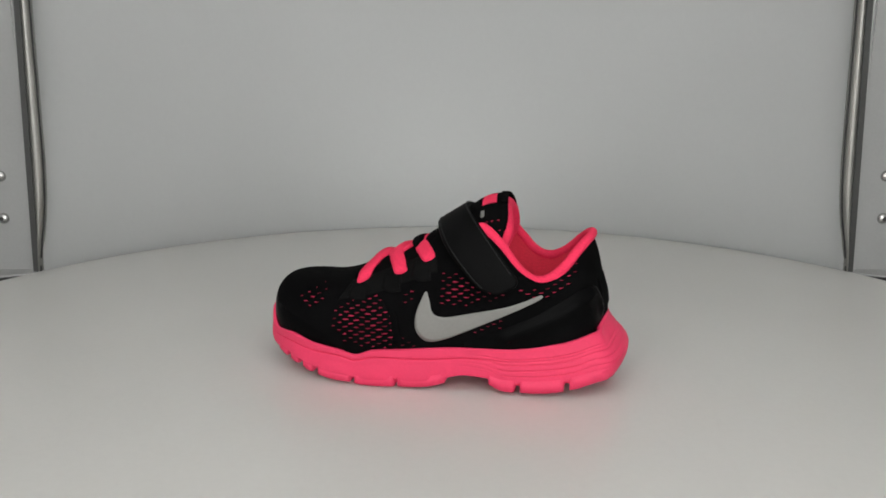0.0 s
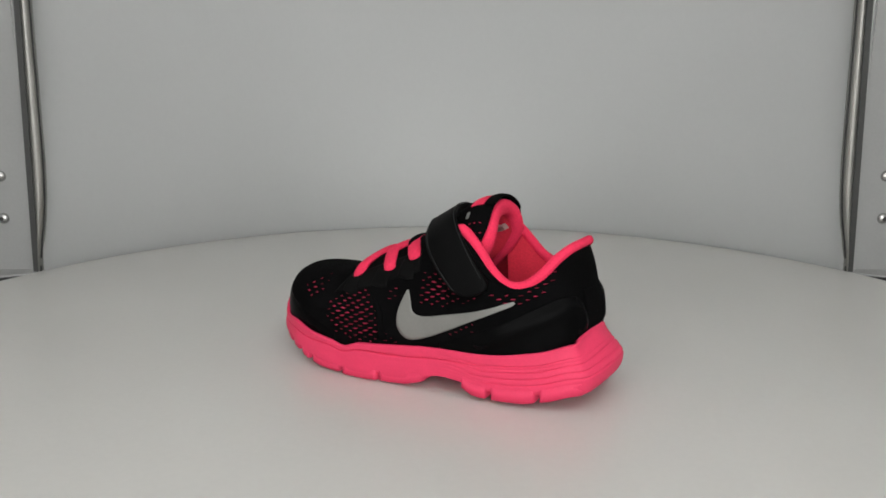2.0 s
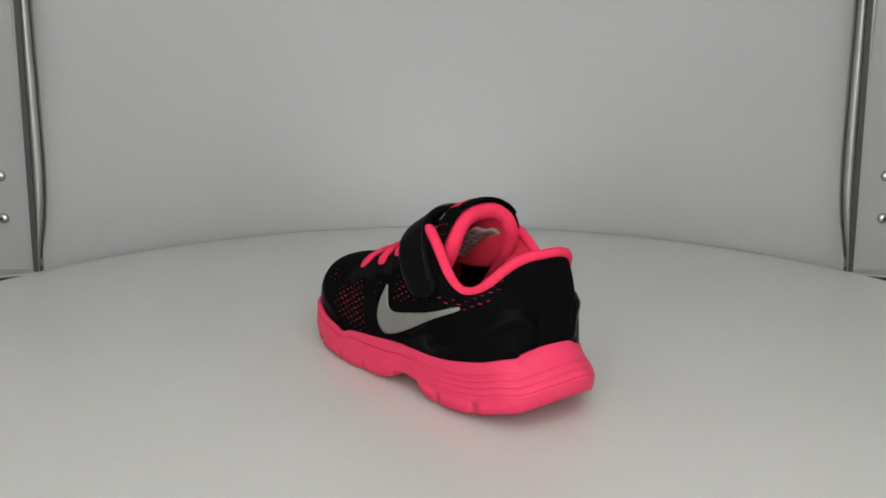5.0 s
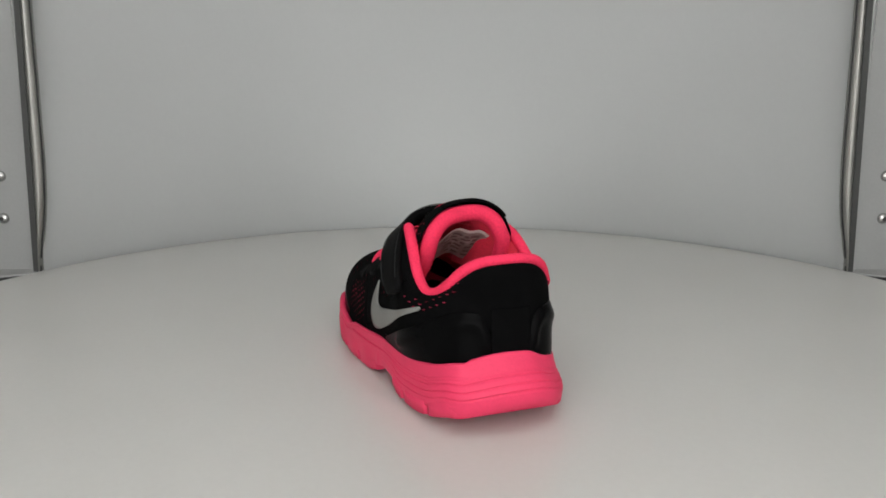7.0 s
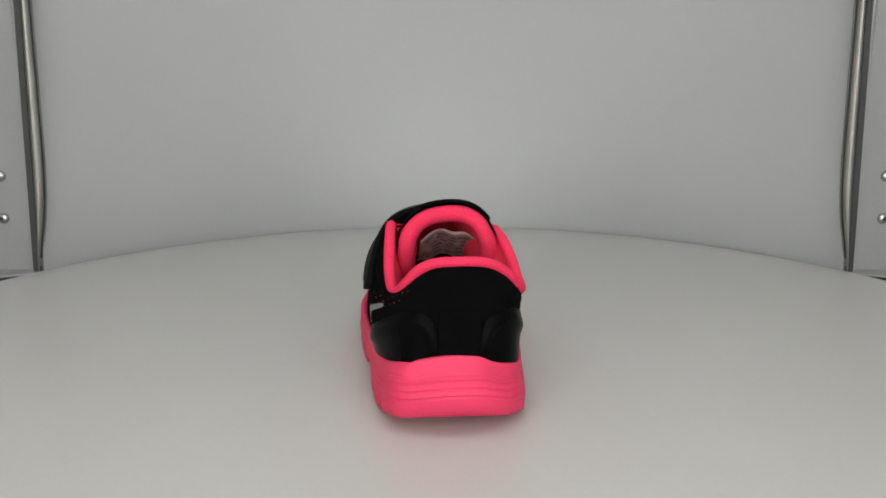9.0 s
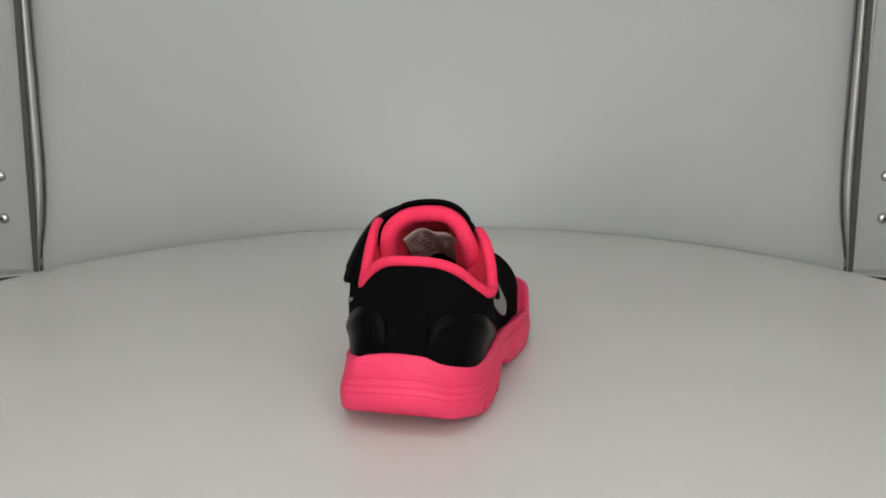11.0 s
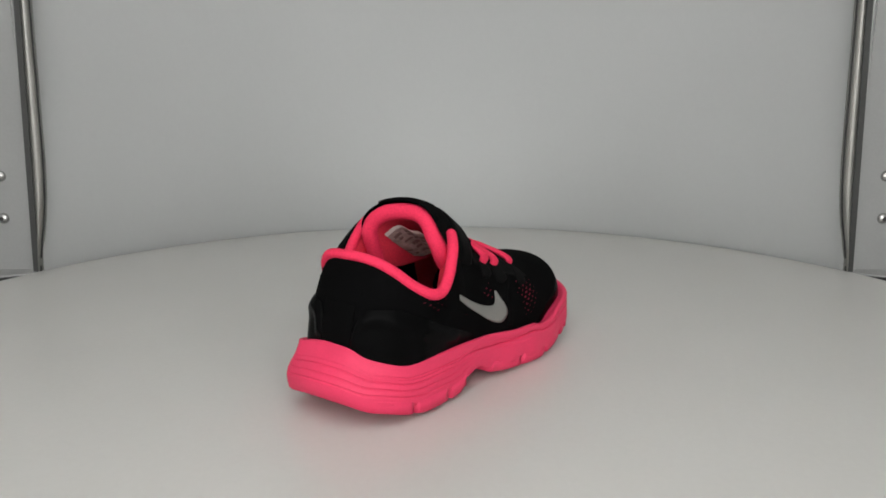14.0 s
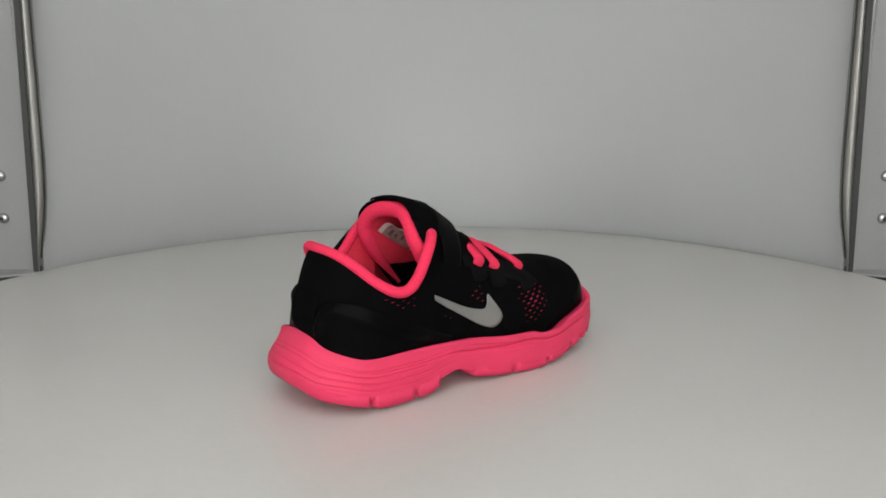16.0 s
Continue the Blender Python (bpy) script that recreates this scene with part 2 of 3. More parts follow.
def build_post(side):
    """An upright with a dark channel and a polished strip, on which the backdrop ends. side: -1 or 1."""
    post = new("post")
    post.matrix_world = upright(side)
    tagged(post, "aluminium upright with a dark channel holding the backdrop's edge", "post", group="booth uprights")
    part("lip", box_bm((0.0010, 0.009, 0.70), pose(side * 0.0025, 0.001, 0.35), 0.0003), PANEL, post, "white coated lip")
    # the strip bows: narrow at its foot, widest at a tenth of its height
    n = 70
    z = np.linspace(0.0, 1.0, n) ** 1.6 * 0.70
    width = blend(z - 0.0045, [0, 0.0045, 0.0225, 0.036, 0.0585, 0.081, 0.126, 0.171, 0.216, 0.70], np.array([0.7, 0.8, 2.6, 4.9, 6.9, 7.5, 7.0, 6.2, 5.7, 5.7]) * 0.001)
    foot = 0.0008 * smoothstep((0.03 - z) / 0.025)          # the channel is widest at its foot
    v = []
    for zz, e in zip(z, foot):
        xo, xi = side * 0.0019, -side * (0.0027 + e)
        v += [(xo, 0.004, zz), (xo, -0.0036, zz), (xo - side * 0.0004, -0.004, zz), (xi + side * 0.0004, -0.004, zz), (xi, -0.0036, zz), (xi, -0.0012, zz), (xo - side * 0.0006, 0.004, zz)]
    mesh_object("channel", v, grid_faces(n, 7, True) + [tuple(range(7)), tuple((n - 1) * 7 + k for k in range(7))], GROOVE, post, "dark grey channel", smooth=False)
    v = []
    for zz, w in zip(z, width):
        x0, x1 = -side * 0.0027, -side * (0.0027 + w)
        for k in range(9):
            s = k / 8
            v.append((x0 + (x1 - x0) * s, -0.003 - 0.0028 * math.sin(math.pi * s), zz))
        for k in range(9):
            s = 1 - k / 8
            v.append((x0 + (x1 - x0) * s, 0.002, zz))
    f = grid_faces(n, 18, True) + [tuple(range(18)), tuple((n - 1) * 18 + k for k in range(18))]
    mesh_object("strip", v, f, ALU, post, "polished aluminium strip")
    edge = [(-side * (0.0027 + w + 0.0003), -0.0025, zz) for zz, w in zip(z, width) if zz > 0.012]
    v, f = tube(edge, 0.0007, 8, up=(0, 1, 0))
    mesh_object("gasket", v, f, RUBBER, post, "thin black rubber edge")
    return post


def build_side_panel(side):
    panel = new("side_panel")
    panel.matrix_world = upright(side)
    tagged(panel, "white coated steel side panel with domed bolts", "panel", group="booth side panels")
    part("plate", box_bm((0.20, 0.004, 0.70), pose(side * 0.1031, 0.0055, 0.35), 0.0008), PANEL, panel)
    for z in BOLT_HEIGHTS:
        b = bmesh.new()
        bmesh.ops.create_uvsphere(b, u_segments=24, v_segments=14, radius=0.0041, matrix=pose(side * BOLT_OUT, 0.0030, z) @ Matrix.Diagonal((1, 0.7, 1, 1)))
        bolt = part("bolt", b, STEEL, panel, "domed steel bolt", True)
        b = bmesh.new()
        bmesh.ops.create_cone(b, cap_ends=True, segments=6, radius1=0.0017, radius2=0.0017, depth=0.001, matrix=pose(side * BOLT_OUT, 0.0001, z, 90))
        part("socket", b, GROOVE, bolt, "dark hexagon socket")
    return panel


BOLT_HEIGHTS, BOLT_OUT = (0.0423, 0.0746), 0.0250


def build_turntable():
    table = new("turntable")
    tagged(table, "round white acrylic turntable carrying the shoe", "turntable")
    n = 220
    prof = [(0.0, 0.0)] + [(DISC * k / 12, 0.0) for k in range(1, 12)] + [(DISC - 0.0012, 0), (DISC - 0.0004, -0.0004), (DISC, -0.0012), (DISC, -0.010), (DISC - 0.002, -0.012), (0.0, -0.012)]
    v = []
    for r, z in prof:
        for a in np.linspace(0, 2 * np.pi, n, endpoint=False):
            v.append((max(r, 1e-5) * math.cos(a), max(r, 1e-5) * math.sin(a), z))
    ob = mesh_object("disc", v, grid_faces(len(prof), n, True), ACRYLIC, table, smooth=False)
    b = bmesh.new()
    bmesh.ops.create_cone(b, cap_ends=True, segments=48, radius1=0.02, radius2=0.02, depth=0.023, matrix=pose(0, 0, -0.0235))
    part("hub", b, RUBBER, table, "dark hub under the disc")
    return table


def build_lights():
    """The luminous panels, unseen: overhead, above the camera, and fill added behind the backdrop."""
    panels = [("ceiling_light", look((0, -0.459, 0.714), (0, -0.519, 0)), 0.92, 0.42), ("front_light", look((0, -0.64, 0.26), (0, 0.3, 0.03)), 0.99, 0.48)]
    panels += [("rear_fill", rear_fill(a) @ pose(0, 0, 0.016), 0.37, 0.065) for a in REAR_ANGLES]
    for name, m, w, d in panels:
        lamp = new(name)
        lamp.matrix_world = m
        tagged(lamp, "white luminous panel lighting the booth from out of view", "light panel")
        part("housing", box_bm((w, d, 0.016), pose(0, 0, 0.004), 0.002), HOUSING, lamp)
        part("diffuser", box_bm((w - 0.02, d - 0.02, 0.004), pose(0, 0, -0.0065)), glow("diffuser_glow_" + name, (1, 0.98, 0.95), 0.2 if name == "rear_fill" else 1.5), lamp, "glowing white diffuser")


# ---------------------------------------------------------------- the shoe (millimetres: x to the toe, y to the outer side, z up)
MM = 0.001
N = 360
OUTLINE = spline([(-93.6, -1), (-90.8, 15), (-84.6, 25.2), (-67, 30.5), (-45, 33.5), (-15, 35.1), (10, 37.5), (35, 39), (53, 38.3), (70, 32.5), (83.7, 21.6),
                  (89.4, 6.3), (90.8, -8.2), (88.8, -20.5), (82.6, -34), (69, -42.3), (53, -45), (35, -45.8), (10, -42.5), (-15, -37.8), (-45, -36.2), (-69, -32.8),
                  (-83, -26.7), (-91.6, -15.8)], N, closed=True)
TAN = np.roll(OUTLINE, -2, 0) - np.roll(OUTLINE, 2, 0)
TAN /= np.linalg.norm(TAN, axis=1)[:, None]
OUT = np.stack([-TAN[:, 1], TAN[:, 0]], 1)          # runs clockwise from above: the left of the way is outside
if ((OUT * (OUTLINE - OUTLINE.mean(0))).sum() < 0):
    OUT = -OUT
TOE = int(np.argmax(OUTLINE[:, 0]))
OUTER_SIDE = np.arange(N) <= TOE                    # True on the strap's side
XB = OUTLINE[:, 0]
X_TOP = [-94, -88, -80, -66, -41, -14, 13, 25, 34, 42, 57, 70, 80, 86, 88]
TOP = np.where(OUTER_SIDE, blend(XB, X_TOP, [34, 31, 30, 26, 22.5, 21.3, 18.9, 17.8, 15, 17, 19, 21.5, 21, 25.5, 29]),
               blend(XB, X_TOP, [34, 30, 27.4, 24.3, 24.5, 23.2, 20.4, 20, 17.8, 17.8, 22.2, 25, 25.5, 27.6, 29]))
X_BOTTOM = [-94, -88, -82, -70, -60, -44, -37, -30, -20, -12, 0, 15, 30, 41, 53, 66, 73, 82, 88]
BOTTOM = np.where(OUTER_SIDE, blend(XB, X_BOTTOM, [12, 8.7, 8, 4.4, 3.0, 2.3, 2.8, 5.7, 6.6, 4.9, 2, 1.2, 1.1, 2.3, 3.8, 7.6, 9.4, 12.7, 15]),
                  blend(XB, X_BOTTOM, [12, 8, 6.9, 3.6, 2.3, 2.4, 2.8, 5.4, 7.8, 5, 3, 1.7, 1.2, 2.8, 5, 8, 9, 12.3, 15]))
def even(values, width):
    """Values round the ring, evened out over that many steps."""
    k = np.arange(-3 * width, 3 * width + 1)
    w = np.exp(-0.5 * (k / width) ** 2)
    w /= w.sum()
    return sum(a * np.roll(values, -i, 0) for i, a in zip(k, w))


BACK = even(smoothstep((-OUT[:, 0] - 0.02) / 1.0) * (XB < 0), 7)      # 1 behind the heel
INSET = 0.2 + 1.2 * (XB < -20) * smoothstep((-20 - XB) / 30) + 9.0 * BACK
FOOT_INSET = 1.0 + 0.6 * BACK


FRONT = smoothstep((XB - 25) / 15)
TREAD = (1 - smoothstep((-74 - XB) / 10)) * (1 - smoothstep((XB - 76) / 6))     # where the foam starts above the tread
LOW = (0.14 + 0.07 * FRONT) * TREAD
BOTTOM = BOTTOM - 1.0 * (1 - TREAD) * (XB > 0) + 0.8 * smoothstep((-58 - XB) / 20)


def sole_point(v, extra=0.0):
    """The ring of the sole's side at the fraction v of its height."""
    z = BOTTOM + (TOP - BOTTOM) * v
    o = -INSET * smoothstep((v - 0.30) / 0.75) - FOOT_INSET * np.clip((0.30 - v) / 0.30, 0, 1) ** 2.6 + extra
    return np.c_[OUTLINE + OUT * o[:, None], z]


NOTCHES = (-66.8, -44.3, 13.5, 35.1, 54.5, 62.9, 70.8)     # where the tread is parted


def build_sole(shoe):
    rows = []
    heel = smoothstep((-12 - XB) / 30)                     # where the heel's grooves run
    for e in np.linspace(0.0, 1.0, 96):
        v = LOW + (1 - LOW) * e
        g = 0.0
        for k, c in enumerate((0.37, 0.50, 0.63, 0.76)):
            c2 = c + 0.10 * (1 - heel)
            g = g - 0.7 * heel * (1 if k < 3 else 1 - BACK) * np.exp(-((v - c2) / 0.012) ** 2)
        c = 0.84 - 0.14 * (1 - smoothstep((XB + 20) / 60)) - 0.12 * smoothstep((XB - 40) / 30)
        g = g - 1.2 * (1 - 0.7 * heel) * np.exp(-((v - c) / 0.020) ** 2)
        g = g - 0.5 * (~OUTER_SIDE) * smoothstep((XB + 14) / 6) * smoothstep((30 - XB) / 8) * smoothstep((v - 0.62) / 0.05) * smoothstep((0.88 - v) / 0.05)
        g = g + 0.5 * (XB > -12) * (1 - heel) * np.sin(np.clip(v / 0.6, 0, 1) * np.pi) * (0.5 + 0.5 * np.cos((XB - 24) / 20 * 2 * np.pi))
        for x in NOTCHES:
            g = g - 1.7 * np.exp(-((XB - x) / 1.1) ** 2) * smoothstep((0.22 - v) / 0.05)
        rows.append(sole_point(v, g))
    lip = sole_point(1.0)
    for inward, drop in ((-1.2, 0.35), (-2.2, 0.2), (-3.2, -0.6), (-6.0, -3.0)):
        ring = lip.copy()
        ring[:, :2] += OUT * inward
        ring[:, 2] += drop
        rows.append(ring)
    mid = np.array([0.0, -2.0])
    start = rows[0]
    for s, lift in ((0.5, 0.3), (0.02, 0.3)):              # underside
        ring = start.copy()
        ring[:, :2] = mid * np.array([1, 1]) + (start[:, :2] - mid) * np.array([s + (1 - s) * 0.6, s])
        ring[:, 2] = start[:, 2] + lift
        rows.insert(0, ring)
    end = rows[-1].copy()
    end[:, :2] = mid + (end[:, :2] - mid) * np.array([0.6, 0.02])
    end[:, 2] = np.minimum(end[:, 2], 20)
    rows.append(end)
    v = np.concatenate(rows) * MM
    mesh_object("midsole", v, grid_faces(len(rows), N, True), PINK_FOAM, shoe, "bright pink foam midsole with fine grooves round the heel")
    # tread pads under the sole, parted by notches
    for x0, x1 in ((-85.5, -68.2), (-65.4, -45.7), (-42.9, -31), (-10, 12.4), (14.6, 33.8), (36.4, 53), (56, 61.6), (64.2, 69.6), (72, 78.5)):
        verts, faces = [], []
        xs = np.linspace(x0, x1, 12)
        half = [np.where(OUTER_SIDE)[0], np.where(~OUTER_SIDE)[0]]
        ends = []
        for idx in half:
            o = np.argsort(XB[idx])
            base = sole_point(0.0)[idx][o]
            up = sole_point(0.27)[idx][o]
            ends.append([np.stack([np.interp(xs, q[:, 0], q[:, k]) for k in (1, 2)], 1) for q in (base, up)])
        for i, x in enumerate(xs):
            fade = 0.1 + 0.9 * math.sin(math.pi * (i + 0.4) / 11.8) ** (0.35 if x0 < 36 else 0.55)
            (a0, a1), (b0, b1) = ends
            cut = -(1.1 if x0 < 10 else 1.5) * fade
            profile = [(a1[i, 0] + 0.08, a1[i, 1]), (a0[i, 0] + 0.9, a0[i, 1] + 0.2 + cut * 0.6), (a0[i, 0] - 1.0, a0[i, 1] + cut)]
            profile += [(a0[i, 0] + (b0[i, 0] - a0[i, 0]) * s, (a0[i, 1] + (b0[i, 1] - a0[i, 1]) * s) + cut) for s in (0.25, 0.5, 0.75)]
            profile += [(b0[i, 0] + 1.0, b0[i, 1] + cut), (b0[i, 0] - 0.9, b0[i, 1] + 0.2 + cut * 0.6), (b1[i, 0] - 0.08, b1[i, 1])]
            verts += [(x, y, max(z, 0.05)) for y, z in profile]
        n = 9
        faces = grid_faces(12, n, True) + [tuple(range(n)), tuple(11 * n + k for k in range(n))]
        mesh_object("tread_pad", np.array(verts) * MM, faces, PINK_FOAM, shoe)


# ---- the upper: walls that rise from the sole to the collar behind and to the ridge in front
THROAT = -22.0
COLLAR = spline([(-23, 23, 78), (-28.5, 23.8, 75), (-35, 24.6, 68.3), (-40.5, 25, 61), (-45.5, 24.8, 56), (-51, 24, 53.4), (-57, 21.5, 54.4), (-63, 18.5, 59.4),
                 (-68, 14, 66), (-71.8, 7.5, 70), (-73.8, -2, 71.1), (-73.6, -11, 70.8), (-71.5, -17.5, 69), (-67.5, -23, 64.9), (-61, -28.2, 58), (-54, -32.5, 53.4),
                 (-47.5, -33.8, 53), (-41.5, -33, 56.7), (-36, -31.5, 63.2), (-30, -28.5, 70.5), (-25, -24, 75.5)], 241)
RIDGE_X = [-26, -13, 0, 9, 18, 29, 38, 47, 60, 76, 90]
RIDGE_Z = [80, 78.1, 70.9, 64.9, 61.3, 57.4, 52.1, 48.1, 45.2, 44, 40]
EDGE_IN = [-4.0, 0.0, -1.0, 0.0, 1.3, 1.7, -0.9, -1.2, 2.0, 4.8, 4.4, 2.5, 0.0, -3.0]                      # how far the upper stands in from the sole's lip, heel - outer side - toe - inner side
FULLNESS = [-0.1, 0.0, 0.35, 0.18, 0.26, 0.42, 0.88, 0.96, 0.26, -0.21, -0.26, -0.13, 0.15, 0.4]   # how boxy its section is, likewise


def around(knots):
    n = len(knots)
    return blend(np.arange(N) / N, np.arange(n + 1) / n, knots + knots[:1])



def ridge(x):
    return np.stack([x, blend(x, [-26, 0, 40, 76], [-1, 1, -3, -4]), blend(x, RIDGE_X, RIDGE_Z)], -1)


def upper_grid(rows=44):
    base = sole_point(1.0)
    base[:, :2] -= OUT * (2.0 + 3.0 * BACK + around(EDGE_IN))[:, None]
    base[:, 2] -= 2.0
    tops = np.zeros((N, 3))
    rear = [i for i in range(N) if XB[i] < THROAT]
    # order the rear ring from the outer throat round the heel to the inner throat
    order = sorted([i for i in rear if i <= TOE], reverse=True) + sorted([i for i in rear if i > TOE], reverse=True)
    step = np.linalg.norm(np.diff(OUTLINE[order], axis=0), axis=1)
    c = np.r_[0, np.cumsum(step)] / step.sum()
    at = c * (len(COLLAR) - 1)
    for k in range(3):
        tops[order, k] = np.interp(at, np.arange(len(COLLAR)), COLLAR[:, k])
    out = tops[order, :2] - np.array([-45, -1.0])          # the cloth meets the collar roll at its outer edge
    out /= np.linalg.norm(out, axis=1)[:, None]
    tops[order, :2] += out * (2.1 * np.abs(out[:, 1]) * np.sin(np.pi * np.clip(c, 0.02, 0.98)) ** 0.5)[:, None]
    front = [i for i in range(N) if XB[i] >= THROAT]
    xr = np.where(XB[front] < 62, XB[front], 62 + (XB[front] - 62) * 0.42)
    tops[front] = ridge(xr)
    power = np.where(XB < THROAT, 1.5, 2.2) + around(FULLNESS)
    grid = np.zeros((rows, N, 3))
    for r, v in enumerate(np.linspace(0, 1, rows)):
        a = v * np.pi / 2
        h = 1 - np.cos(a) ** (2 / power)
        g = np.sin(a) ** (2 / power)
        grid[r, :, :2] = base[:, :2] + (tops[:, :2] - base[:, :2]) * h[:, None]
        grid[r, :, 2] = base[:, 2] + (tops[:, 2] - base[:, 2]) * g
    swell = 3.6 * np.exp(-((XB + 42) / 15.0) ** 2) * OUTER_SIDE + 1.2 * np.exp(-((XB + 35) / 14.0) ** 2) * ~OUTER_SIDE          # the sides swell below the collar
    grid[:, :, :2] += np.sin(np.pi * np.linspace(0, 1, rows))[:, None, None] * (OUT * swell[:, None])[None]
    heel = even(smoothstep((-52 - XB) / 18), 6)[None, :, None]
    toe = even(smoothstep((XB - 55) / 18), 6)[None, :, None]
    soft = np.stack([even(row, 7) for row in grid])
    return grid + (soft - grid) * np.clip(heel + 0.5 * toe, 0, 1)


UPPER = upper_grid()
ROWS = len(UPPER)
_du = np.roll(UPPER, -1, 1) - np.roll(UPPER, 1, 1)
_dv = np.gradient(UPPER, axis=0)
UPPER_NORMAL = np.cross(_du, _dv)
UPPER_NORMAL /= np.linalg.norm(UPPER_NORMAL, axis=2)[:, :, None] + 1e-9
_mid = UPPER - np.array([0, -2, 35.0])
UPPER_NORMAL[(UPPER_NORMAL * np.stack([_mid[..., 0] * 0.2, _mid[..., 1], _mid[..., 2] * 0.3], -1)).sum(2) < 0] *= -1


def on_side(side, x, z, lift=0.0):
    """The point of the upper's outer (1) or inner (-1) side at x and z, lifted off along the normal."""
    keep = OUTER_SIDE if side > 0 else ~OUTER_SIDE
    pts, nor = UPPER[:, keep].reshape(-1, 3), UPPER_NORMAL[:, keep].reshape(-1, 3)
    x, z = np.atleast_1d(x).astype(float), np.atleast_1d(z).astype(float)
    out = []
    for a, b in zip(x, z):
        d = (pts[:, 0] - a) ** 2 + (pts[:, 2] - b) ** 2
        near = np.argpartition(d, 9)[:9]
        w = np.exp(-d[near] / 1.6) + 1e-6
        w /= w.sum()
        nn = (nor[near] * w[:, None]).sum(0)
        nn /= np.linalg.norm(nn) + 1e-9
        y = (pts[near, 1] * w).sum()
        out.append(np.array([a, y, b]) + nn * lift)
    return np.array(out)


def patch(name, side, edge_a, edge_b, mat, shoe, label="", lift=0.7, n=44, m=9):
    """A thin piece lying on the side between two edges in x, z."""
    ea, eb = spline(edge_a, n), spline(edge_b, n)
    top, low = [], []
    for s in np.linspace(0, 1, m):
        line = ea + (eb - ea) * s
        rise = lift * (0.75 if s in (0.0, 1.0) else 1.0)
        top.append(on_side(side, line[:, 0], line[:, 1], rise))
        low.append(on_side(side, line[:, 0], line[:, 1], -0.6))
    v = np.concatenate(top + low)
    k = m * n
    f = grid_faces(m, n) + [tuple(k + i for i in q[::-1]) for q in grid_faces(m, n)]
    rim = [(0, j) for j in range(n)] + [(i, n - 1) for i in range(1, m)] + [(m - 1, j) for j in range(n - 2, -1, -1)] + [(i, 0) for i in range(m - 2, 0, -1)]
    ids = [i * n + j for i, j in rim]
    for a, b in zip(ids, ids[1:] + ids[:1]):
        f.append((a, b, k + b, k + a))
    return mesh_object(name, v * MM, f, mat, shoe, label)


def build_upper(shoe):
    mesh_object("upper", UPPER.reshape(-1, 3) * MM, grid_faces(ROWS, N, True), BLACK_CLOTH, shoe, "black knitted mesh upper")
    # collar roll
    r = (2.55 - 0.45 * np.exp(-((np.arange(241) - 122) / 40.0) ** 2)) * np.clip(np.minimum(np.arange(241), 240 - np.arange(241)) / 6 + 0.6, 0, 1)
    v, f = tube(COLLAR + np.array([0, 0, 0.4]), r, 16)
    mesh_object("collar", v * MM, f, PINK_CLOTH, shoe, "padded bright pink collar roll")
    # lining inside the collar
    n = len(COLLAR)
    centre = np.array([-45, -1.0])
    rows = []
    for s in np.linspace(0, 1, 12):
        ring = COLLAR.copy()
        inward = 1.0 + 3.5 * math.sin(min(1, s * 1.6) * math.pi / 2) + 4.0 * s
        d = centre - ring[:, :2]
        d /= np.linalg.norm(d, axis=1)[:, None]
        ring[:, :2] += d * inward
        ring[:, 2] += (22 - ring[:, 2]) * s
        rows.append(ring)
    mesh_object("lining", np.concatenate(rows) * MM, grid_faces(12, n), LINING, shoe, "red-pink cloth lining")
    cols = [i for i in range(N) if -26 < XB[i] < 45]
    for side in (True, False):
        ids = [i for i in cols if OUTER_SIDE[i] == side]
        rows = (UPPER[:, ids] - UPPER_NORMAL[:, ids] * 2.0)
        mesh_object("vamp_lining", rows.reshape(-1, 3) * MM, grid_faces(ROWS, len(ids)), LINING, shoe, "red-pink cloth lining")
    ring = sole_point(1.0)
    ring[:, :2] -= OUT * (7.5 + 5.0 * smoothstep((XB + 20) / 30))[:, None]
    ring[:, 2] = 23 + 0.02 * (ring[:, 0] < -40) * (-40 - ring[:, 0])
    inner = ring.copy()
    inner[:, :2] = np.array([0, -2]) + (inner[:, :2] - np.array([0, -2])) * np.array([0.6, 0.02])
    low = ring.copy()
    low[:, 2] -= 3
    mesh_object("insole", np.concatenate([low, ring, inner]) * MM, grid_faces(3, N, True), INSOLE, shoe, "brownish insole inside the shoe")


def build_emblem(shoe):
    d = -2.2
    up = [(-54.6, 50.1), (-53, 50.5), (-44, 47.3), (-35, 44.3), (-20, 40.2), (-10, 38), (-5, 38.6), (-3, 41), (-2, 45), (-0.5, 49.2)]
    low = [(-54.6, 49.8), (-53.6, 48.8), (-46, 45.2), (-36, 40.2), (-20, 32), (-8, 26.8), (-0.5, 26), (4.3, 31), (4.3, 39), (0.5, 49)]
    patch("side_emblem", 1, [(x, z + d) for x, z in up], [(x, z + d) for x, z in low], SILVER, shoe, "silver-grey curved side emblem", 0.42, 60)
    up = [(-31, 48), (-23, 44), (-12, 38.5), (-4, 35.6), (1, 35), (3, 37), (4.3, 41)]
    low = [(-31, 45.5), (-24, 41), (-12, 33.5), (-2, 27.3), (6, 25), (11.5, 30), (5.3, 41)]
    patch("side_emblem", -1, up, low, SILVER, shoe, "silver-grey curved side emblem", 0.42, 50)


